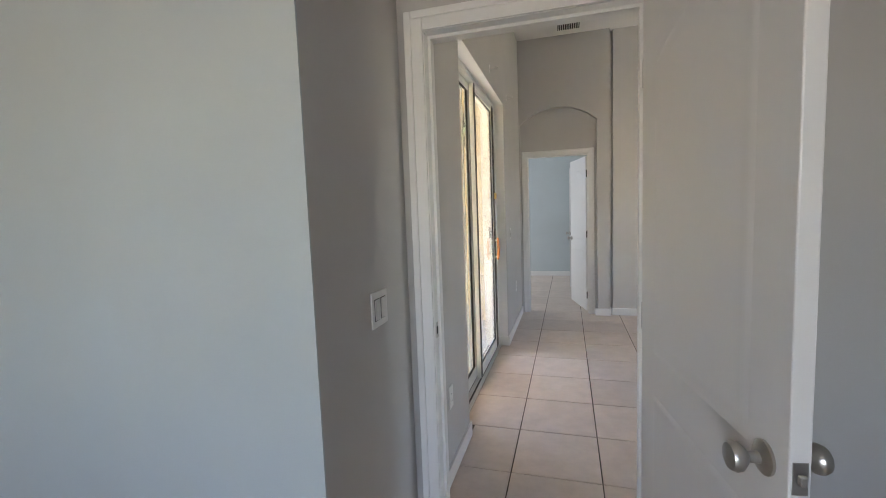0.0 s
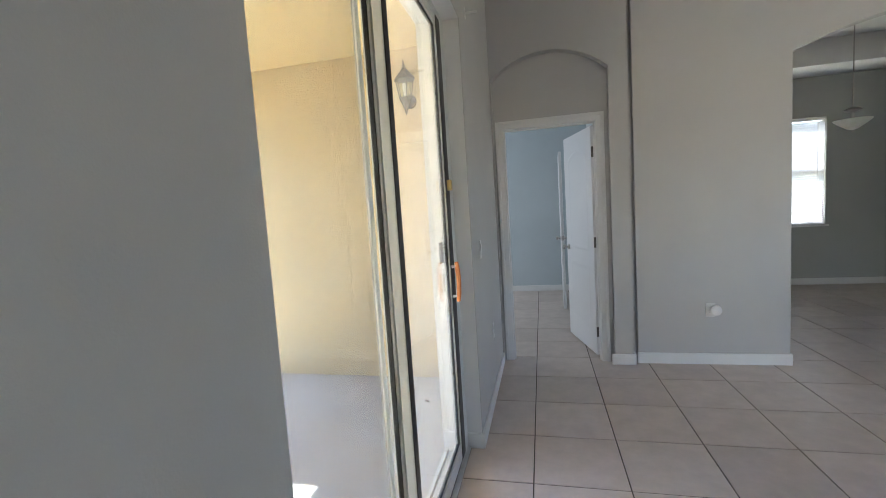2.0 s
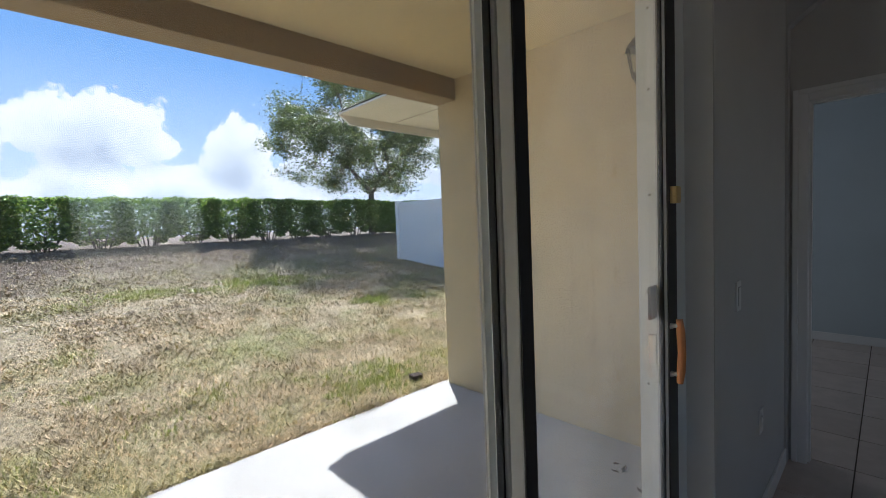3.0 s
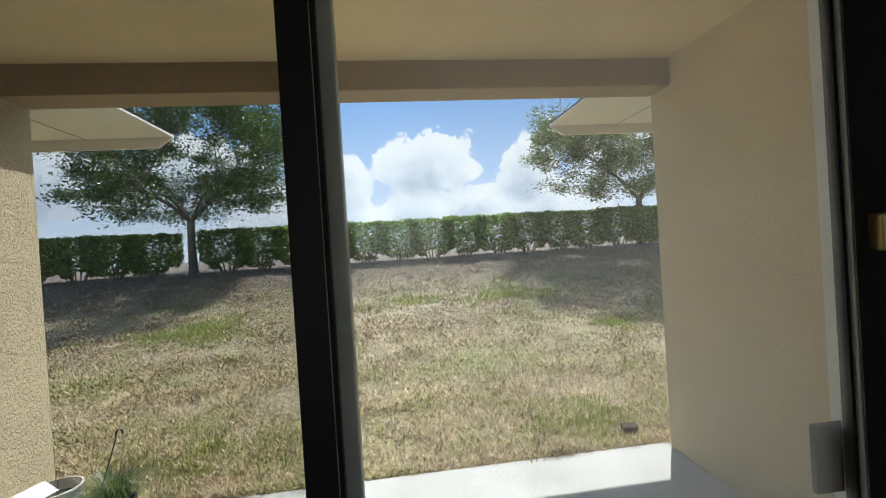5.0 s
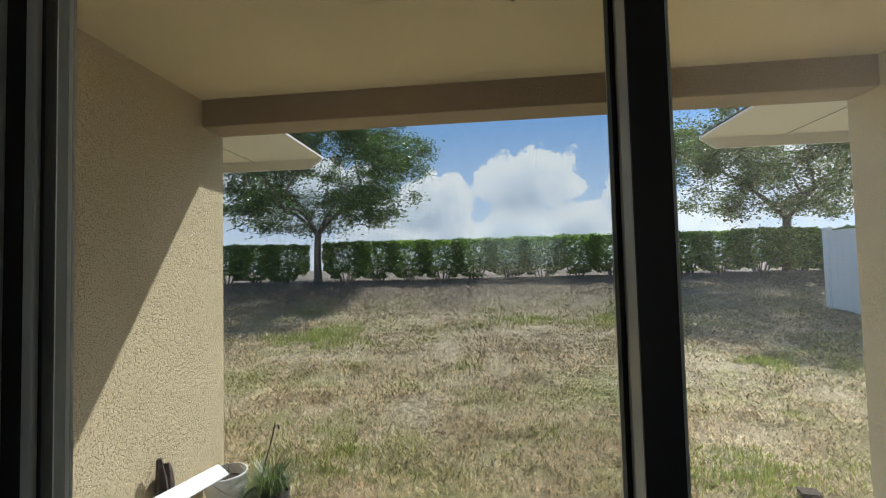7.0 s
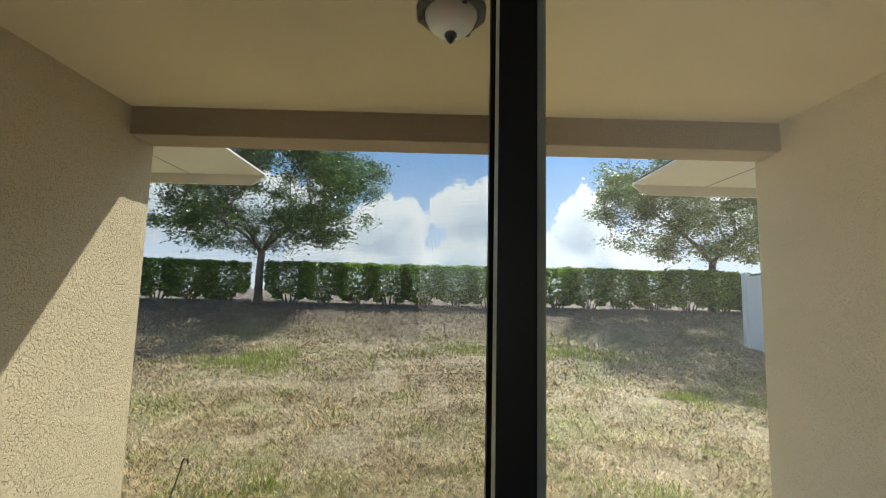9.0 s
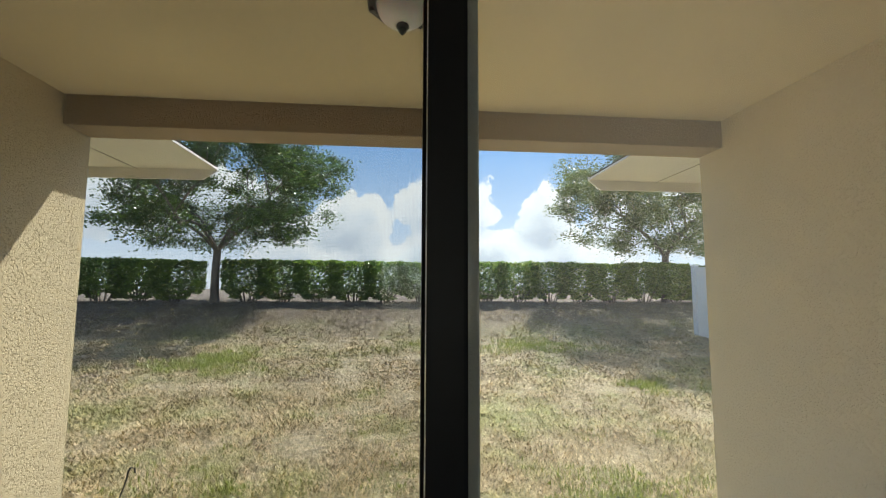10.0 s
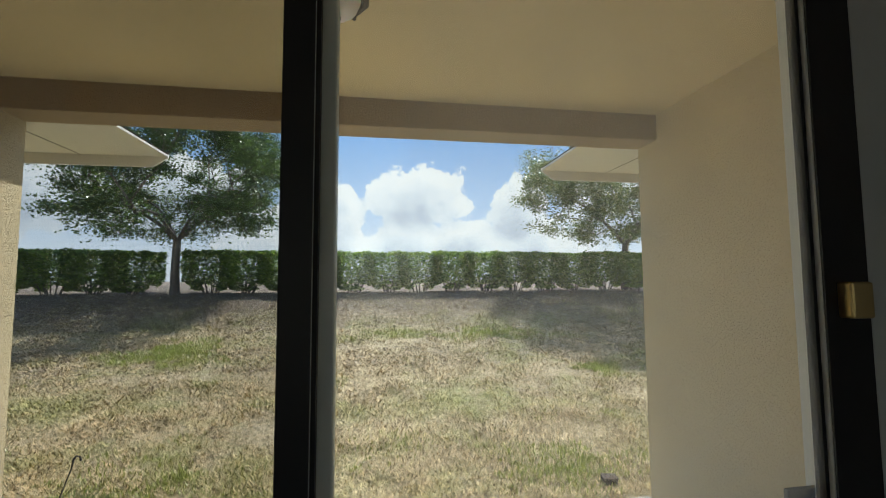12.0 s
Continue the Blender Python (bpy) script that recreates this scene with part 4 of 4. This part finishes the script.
# dry leaf litter on the slab
for lx, ly, turn, size in LITTER:
    bm = bmesh.new()
    ring = [bm.verts.new((size * a, size * b, c * size)) for a, b, c in ((-1, 0, 0.1), (-0.3, 0.42, 0.35), (0.5, 0.34, 0.2), (1.1, 0.0, 0.5), (0.4, -0.36, 0.25), (-0.4, -0.4, 0.3))]
    mid = bm.verts.new((0, 0, 0.02 * size))
    for k in range(6):
        bm.faces.new((ring[k], ring[(k + 1) % 6], mid))
    bm.transform(Matrix.Translation((lx, ly, -0.039)) @ Matrix.Rotation(turn, 4, "Z"))
    tagged(link_mesh("dry_leaf", bm, SOIL), "curled dark dry leaf on concrete slab", "leaf", "leaf litter on the patio")

# ---- hedge ----


def make_shrub(name, seed):
    """A clipped shrub: stems at the foot and thousands of leaves in a lumpy block."""
    e = new(name)
    r = random.Random(seed)
    stems = bmesh.new()
    for _ in range(9):
        a, b = r.uniform(-0.22, 0.22), r.uniform(-0.3, 0.3)
        tube(stems, [(a * 0.5, b * 0.5, -0.05), (a * 0.8, b * 0.8, 0.2), (a * 1.3, b * 1.3, 0.5)], [0.018, 0.014, 0.008], 5)
    part("stems", stems, BARK, e)
    n = 6000
    p = rng.uniform(-1, 1, (n, 3))
    face = rng.integers(0, 3, n)
    push = rng.uniform(0, 1, n) < 0.72
    for k in range(3):
        m = push & (face == k)
        p[m, k] = np.sign(p[m, k]) * (1 - np.abs(rng.normal(0, 0.09, m.sum())))
    c = np.empty_like(p)
    zz = 0.62 + p[:, 2] * 0.50
    taper = np.clip((zz + 0.22) / 0.60, 0.55, 1.0)
    c[:, 0] = p[:, 0] * 0.42 * taper
    c[:, 1] = p[:, 1] * 0.60 * taper
    c[:, 2] = zz
    lump = np.array([noise.noise(Vector(q) * 3.1 + Vector((seed * 7, 0, 0))) for q in c])
    c *= (1 + 0.07 * lump)[:, None]
    c += rng.normal(0, 0.018, c.shape)
    keep = (zz > 0.26) | (lump > 0.0)
    leaves("foliage", c[keep], 0.048, HEDGELEAF, e)
    return tagged(e, "clipped green hedge shrub with bare lower stems", "shrub", "hedge along the yard")


shrubs = [make_shrub("hedge_shrub", k) for k in range(3)]
HX = -11.75
slots = [y for y in np.arange(-12.0, 21.0, 0.93) if abs(y + 2.55) > 0.55]
for i, y in enumerate(slots):
    m = Matrix.Translation((HX + random.uniform(-0.05, 0.05), float(y), 1.19 + random.uniform(-0.03, 0.03))) @ Matrix.Rotation(math.pi * random.randint(0, 1) + random.uniform(-0.12, 0.12), 4, "Z")
    if i < 3:
        shrubs[i].matrix_basis = m
    else:
        copy_thing(shrubs[i % 3], m)

# ---- trees ----


def make_tree(seed, at, radius, height, clumps, leaf, label):
    """A shade tree: limbs are led from the fork to leaf clumps strewn through a ragged dome."""
    r = random.Random(seed)
    e = thing("tree", at, label, "tree", "trees along the hedge")
    fork = Vector((0.03, 0.03, 1.42))
    nodes, parents, reach = [Vector((0, 0, -0.12)), Vector((0, 0, 0.25)), Vector((0.02, 0.0, 0.8)), fork], [-1, 0, 1, 2], [0, 0, 0, 0]

    def extend(start, target, steps, wobble):
        base, prev = nodes[start].copy(), start
        for k in range(1, steps + 1):
            u = k / steps
            p = base.lerp(target, u) + Vector((0, 0, 0.16 * math.sin(math.pi * u) * (target - base).length / 1.5))
            p += Vector([r.uniform(-1, 1) for _ in range(3)]) * wobble * (1 - u * 0.5)
            nodes.append(p)
            parents.append(prev)
            reach.append(reach[prev] + (p - nodes[prev]).length)
            prev = len(nodes) - 1

    for k in range(6):
        a = 2 * math.pi * k / 6 + r.uniform(-0.35, 0.35)
        lift = (0.55, 1.0, 0.75)[k % 3]
        extend(3, fork + Vector((math.cos(a), math.sin(a), lift)) * radius * 0.34, 3, 0.06)
    extend(3, fork + Vector((0.25, -0.35, height * 0.17)), 3, 0.07)
    targets = []
    while len(targets) < clumps:
        v = Vector([r.gauss(0, 1) for _ in range(3)]).normalized() * r.uniform(0.25, 1.0) ** 0.5
        p = Vector((v.x * radius, v.y * radius, 1.25 + (v.z + 1) / 2 * (height - 1.25)))
        low = 1.35 + 0.25 * math.sin(3 * math.atan2(p.y, p.x) + seed)
        if p.z < low or (p.z < 2.35 and math.hypot(p.x, p.y) < 1.1):
            continue
        if noise.noise(p * 0.95 + Vector((seed * 3, 0, 0))) > -0.09 + r.uniform(0, 0.12):
            targets.append(p)
    targets.sort(key=lambda p: (p - fork).length)
    for p in targets:
        best = min(range(3, len(nodes)), key=lambda i: (nodes[i] - p).length + 0.30 * reach[i])
        extend(best, p, 3, 0.05)
    load = [0] * len(nodes)
    for i in range(len(nodes) - 1, 0, -1):
        load[i] = max(load[i], 1)
        load[parents[i]] += load[i]
    size = [max(0.006, 0.092 * (w / load[3]) ** 0.5) for w in load]
    wood = bmesh.new()
    tube(wood, nodes[:4], [0.15, 0.112, 0.098, 0.095], 12)
    for i in range(4, len(nodes)):
        j = parents[i]
        tube(wood, [nodes[j], nodes[i]], [min(size[j], size[i] * 1.5), size[i]], 7 if size[i] > 0.03 else 4)
    trunk = link_mesh("trunk", wood, BARK, True)
    trunk.parent = e
    centers = []
    for p in targets:
        spread = np.array((0.19, 0.19, 0.11)) * r.uniform(0.6, 1.35)
        centers.append(np.array(p) + rng.normal(0, 1, (r.randint(110, 230), 3)) * spread)
    c = np.concatenate(centers)
    leaves("crown", c[c[:, 2] > 1.15], 0.042, leaf, e)
    return e


make_tree(4, (-11.55, -2.55, 1.16), 3.35, 5.9, 540, OAKLEAF, "spreading dark green shade tree with forked grey trunk")
make_tree(11, (-11.6, 10.03, 1.16), 3.3, 5.9, 400, PALELEAF, "lighter thin-crowned shade tree with forked trunk")

# ---- white yard fence ----
fence = thing("yard_fence", (-5.6, 8.97, 0.3), "white vinyl privacy fence running to the house", "fence")
ftop = 2.08
x = -8.86
while x < -2.6:
    x2 = min(x + 1.85, -2.48)
    zb = float(ground_z(x2)) - 0.06
    part("post", boxes((x, x + 0.11, 8.92, 9.03, float(ground_z(x)) - 0.1, ftop + 0.03), bevel=0.006), VINYL, fence)
    part("post_cap", boxes((x - 0.012, x + 0.122, 8.908, 9.042, ftop + 0.03, ftop + 0.055), bevel=0.01), VINYL, fence)
    part("top_rail", boxes((x + 0.11, x2, 8.95, 9.0, ftop - 0.11, ftop), bevel=0.004), VINYL, fence)
    part("bottom_rail", boxes((x + 0.11, x2, 8.95, 9.0, zb + 0.06, zb + 0.18), bevel=0.004), VINYL, fence)
    xx = x + 0.112
    while xx < x2 - 0.02:
        xe = min(xx + 0.148, x2)
        part("board", boxes((xx, xe, 8.964, 8.986, zb + 0.12, ftop - 0.09)), VINYL, fence)
        xx += 0.151
    x = x2

# ---- clutter by the patio wall ----
bk = thing("bucket", (-2.24, 0.585, -0.04), "scuffed white plastic bucket half full of soil", "bucket")
part("shell", lathe([(0.095, -0.038), (0.10, 0.0), (0.115, 0.19), (0.122, 0.21), (0.116, 0.23), (0.123, 0.285), (0.128, 0.29), (0.128, 0.30), (0.120, 0.302), (0.115, 0.285), (0.108, 0.20), (0.09, 0.19)], (-2.24, 0.585, 0), steps=32), BUCKET, bk, smooth=True)
part("soil", lathe([(0.001, 0.250), (0.06, 0.247), (0.110, 0.240), (0.108, 0.215), (0.001, 0.215)], (-2.24, 0.585, 0), steps=24), SOIL, bk)
part("stick", tube(bmesh.new(), [(-2.22, 0.61, 0.24), (-2.215, 0.615, 0.30), (-2.22, 0.62, 0.36)], [0.004, 0.003, 0.002], 5), BARK, bk)
part("handle", tube(bmesh.new(), [(-2.24 + 0.122 * math.cos(a), 0.585 + 0.122 * math.sin(a), 0.27 - 0.10 * math.sin(a)) for a in [math.pi * k / 10 for k in range(11)]], [0.003] * 11, 6), NICKEL, bk, "thin wire handle")
pot = thing("flower_pot", (-2.26, 0.84, -0.04), "dark plastic pot with grassy plant", "plant pot")
part("pot_shell", lathe([(0.10, -0.038), (0.105, -0.03), (0.13, 0.13), (0.14, 0.135), (0.142, 0.165), (0.13, 0.166), (0.125, 0.12), (0.11, 0.11)], (-2.26, 0.84, 0), steps=28), CLAY, pot, smooth=True)
part("soil", lathe([(0.001, 0.145), (0.127, 0.14), (0.12, 0.115), (0.001, 0.115)], (-2.26, 0.84, 0), steps=24), SOIL, pot)
part("hook_stake", tube(bmesh.new(), [(-2.28, 0.75, 0.12), (-2.36, 0.78, 0.30), (-2.43, 0.80, 0.46), (-2.44, 0.80, 0.50), (-2.44, 0.815, 0.525), (-2.44, 0.835, 0.52), (-2.44, 0.84, 0.495)], [0.004, 0.004, 0.004, 0.006, 0.006, 0.006, 0.006], 6), LAMPMETAL, pot, "thin dark hanger hook", True)


def tuft(parent, at, n, spread, height):
    bm = bmesh.new()
    r = random.Random(5)
    for _ in range(n):
        a = r.uniform(0, 2 * math.pi)
        s = r.uniform(0.4, 1.0) * spread
        h = r.uniform(0.5, 1.0) * height
        w = Vector((-math.sin(a), math.cos(a), 0)) * 0.004
        o = Vector(at) + Vector((r.uniform(-0.05, 0.05), r.uniform(-0.05, 0.05), 0))
        prev = None
        for k in range(4):
            t = k / 3
            p = o + Vector((math.cos(a) * s * t, math.sin(a) * s * t, h * math.sin(t * 2.2)))
            pair = (bm.verts.new(p - w * (1 - t * 0.9)), bm.verts.new(p + w * (1 - t * 0.9)))
            if prev:
                bm.faces.new((prev[0], prev[1], pair[1], pair[0]))
            prev = pair
    return part("plant", bm, POTLEAF, parent, "arching thin green leaves")


tuft(pot, (-2.29, 0.86, 0.14), 300, 0.31, 0.19)
for dx, dy, h in ((0.02, 0.03, 0.24), (-0.03, 0.05, 0.30), (0.05, -0.02, 0.20), (-0.06, 0.0, 0.17)):
    part("dry_stalk", tube(bmesh.new(), [(-2.28 + dx * 0.3, 0.80 + dy * 0.3, 0.13), (-2.32 + dx, 0.82 + dy, 0.13 + h * 0.6), (-2.37 + dx * 1.6, 0.86 + dy * 1.6, 0.13 + h)], [0.004, 0.003, 0.0015], 5), HAY, pot, "thin dry plant stalk")
plank = thing("plank", (-1.8, 0.55, 0.12), "white board lying between bucket and wall", "board")
bm = boxes((0.0, 1.05, -0.05, 0.05, -0.008, 0.008), bevel=0.003)
bm.transform(Matrix.Translation((-2.22, 0.58, 0.322)) @ Matrix.Rotation(radians(-1.0), 4, "Z") @ Matrix.Rotation(radians(-7), 4, "Y") @ Matrix.Rotation(radians(-35), 4, "X"))
part("board", bm, BUCKET, plank)
orn = thing("garden_ornament", (-1.85, 0.485, -0.04), "dark weathered garden ornament against the wall", "ornament")
bm = bmesh.new()
tube(bm, [(-1.85, 0.485, -0.04), (-1.85, 0.485, 0.15), (-1.85, 0.482, 0.36), (-1.855, 0.48, 0.47), (-1.865, 0.478, 0.52)], [0.05, 0.05, 0.048, 0.038, 0.015], 12)
tube(bm, [(-1.825, 0.49, 0.30), (-1.81, 0.49, 0.45), (-1.80, 0.485, 0.57)], [0.034, 0.028, 0.012], 10)
for v in bm.verts:
    v.co += Vector((1, 1, 0.5)) * 0.02 * noise.noise(v.co * 30)
part("figure", bm, SOIL, orn, smooth=True)

# ---- sky backdrop with fair-weather cumulus ----


CLOUDS = ((38, 55, 46, 34), (-34, 42, 34, 26), (106, 46, 26, 34), (-70, 24, 40, 20), (-30, 20, 46, 24), (24, 20, 36, 30), (70, 20, 40, 28), (120, 22, 50, 28), (-120, 48, 60, 44), (190, 50, 60, 56), (-240, 50, 90, 60), (320, 60, 90, 70))


def cloud_mat():
    m = Mat("cumulus_sky")
    m.t.nodes.remove(m.b)

    def op(kind, a, b=None, c=None):
        n = m.add("Math")
        n.operation = kind
        for sck, v in zip(n.inputs, (a, b, c)):
            if v is None:
                continue
            if hasattr(v, "is_linked"):
                m.link(v, sck)
            else:
                sck.default_value = v
        return n.outputs[0]

    def density(shift):
        """Cloud thickness at a place moved towards the light by shift."""
        mv = m.add("VectorMath")
        mv.operation = "ADD"
        mv.inputs[1].default_value = shift
        m.link(m.coords(), mv.inputs[0])
        place = mv.outputs[0]
        sep = m.add("SeparateXYZ")
        m.link(place, sep.inputs[0])
        Y, Z = sep.outputs[1], sep.outputs[2]

        def puff(scale, detail, rough):
            n = m.add("TexNoise", Scale=scale, Detail=detail, Roughness=rough)
            m.link(place, n.inputs["Vector"])
            return op("SUBTRACT", n.outputs["Fac"], 0.5)

        dens = None
        # centre across, base height, half width, height of each cloud
        for cy, cz, w, h in CLOUDS:
            dy = op("DIVIDE", op("SUBTRACT", Y, cy), w)
            dz = op("DIVIDE", op("SUBTRACT", Z, cz), h)
            dzz = op("ADD", op("MAXIMUM", dz, 0.0), op("MULTIPLY", op("MINIMUM", dz, 0.0), 2.2))
            v = op("SUBTRACT", 1.0, op("SQRT", op("ADD", op("MULTIPLY", dy, dy), op("MULTIPLY", dzz, dzz))))
            dens = v if dens is None else op("MAXIMUM", dens, v)
        return op("ADD", dens, op("ADD", op("MULTIPLY", puff(0.035, 2, 0.5), 1.3), op("ADD", op("MULTIPLY", puff(0.10, 3, 0.5), 0.6), op("MULTIPLY", puff(0.26, 5, 0.6), 0.38)))), Z

    edge, Z = density((0, 0, 0))
    above, _ = density((0, 4, 10))
    mask = m.ramp(edge, [(0.07, (0, 0, 0)), (0.16, (1, 1, 1))])
    tone = m.ramp(above, [(0.05, (1.0, 1.0, 1.0)), (0.42, (0.84, 0.88, 0.94)), (0.85, (0.60, 0.66, 0.76))])
    blue = m.ramp(op("MULTIPLY", Z, 1 / 200), [(0.05, (0.86, 0.92, 1.0)), (0.28, (0.52, 0.68, 0.93)), (0.55, (0.24, 0.45, 0.82)), (1.0, (0.12, 0.30, 0.70))])
    em = m.add("Emission", Strength=SKY_GLOW)
    m.link(m.mix(mask, blue, tone), em.inputs[0])
    m.link(em.outputs[0], m.t.nodes["Material Output"].inputs[0])
    return m.m


SKY_GLOW = 0.68
bm = bmesh.new()
vs = [bm.verts.new(p) for p in ((-300, -520, -2), (-300, 700, -2), (-300, 700, 190), (-300, -520, 190))]
bm.faces.new(vs)
structure("backdrop", bm, cloud_mat(), "blue sky with white cumulus clouds", "sky")

# ---- floor tiles ----
structure("floor", boxes((2.2, 5.72, -6.1, -3.42, -0.2, -0.004), (XO + 0.15, 5.72, -3.42, YB, -0.2, -0.004), (0, 5.72, YB, YD0, -0.2, -0.004), (-0.2, 5.72, YD0, YF, -0.2, -0.004), (XO + 0.15, 5.72, YF, 8.2, -0.2, -0.004)), GROUT, "beige ceramic tile floor with brown grout", "floor")
floor_ob = bpy.data.objects["floor"]
PITCH, OX, OY, GAP = 0.4583, 0.29, 1.733, 0.0065


def tile_mesh(w, d):
    bm = boxes((0, w, 0, d, -0.006, 0.0))
    top_face = max(bm.faces, key=lambda f: f.calc_center_median().z)
    bmesh.ops.bevel(bm, geom=list(top_face.edges), offset=0.0022, segments=1, affect="EDGES")
    me = bpy.data.meshes.new("tile")
    bm.to_mesh(me)
    bm.free()
    me.materials.append(TILE)
    return me


meshes = {}
rest = bmesh.new()
for i in range(-6, 13):
    for j in range(-17, 15):
        x0, x1 = OX + i * PITCH + GAP / 2, OX + (i + 1) * PITCH - GAP / 2
        y0, y1 = OY + j * PITCH + GAP / 2, OY + (j + 1) * PITCH - GAP / 2
        lo = 0.0 if y0 < 4.6 and y1 > YB else XO + 0.2
        lo = -0.07 if SL0 < (y0 + y1) / 2 < SL1 else lo
        x0, x1, y1 = max(x0, lo), min(x1, 5.6), min(y1, 8.08)
        if x1 - x0 < 0.01 or y1 - y0 < 0.01:
            continue
        if x0 < 4.7 and y0 > 0.9 and (x0 > -0.1 or y0 > 4.7):
            key = (round(x1 - x0, 4), round(y1 - y0, 4))
            if key not in meshes:
                meshes[key] = tile_mesh(*key)
            t = new("tile", meshes[key])
            t.parent = floor_ob
            t.location = (x0, y0, random.uniform(-0.0004, 0.0004))
        else:
            box(rest, x0, x1, y0, y1, -0.006, 0.0)
rest_ob = tagged(link_mesh("tile_field", rest, TILE), kind="stuff")
rest_ob.parent = floor_ob
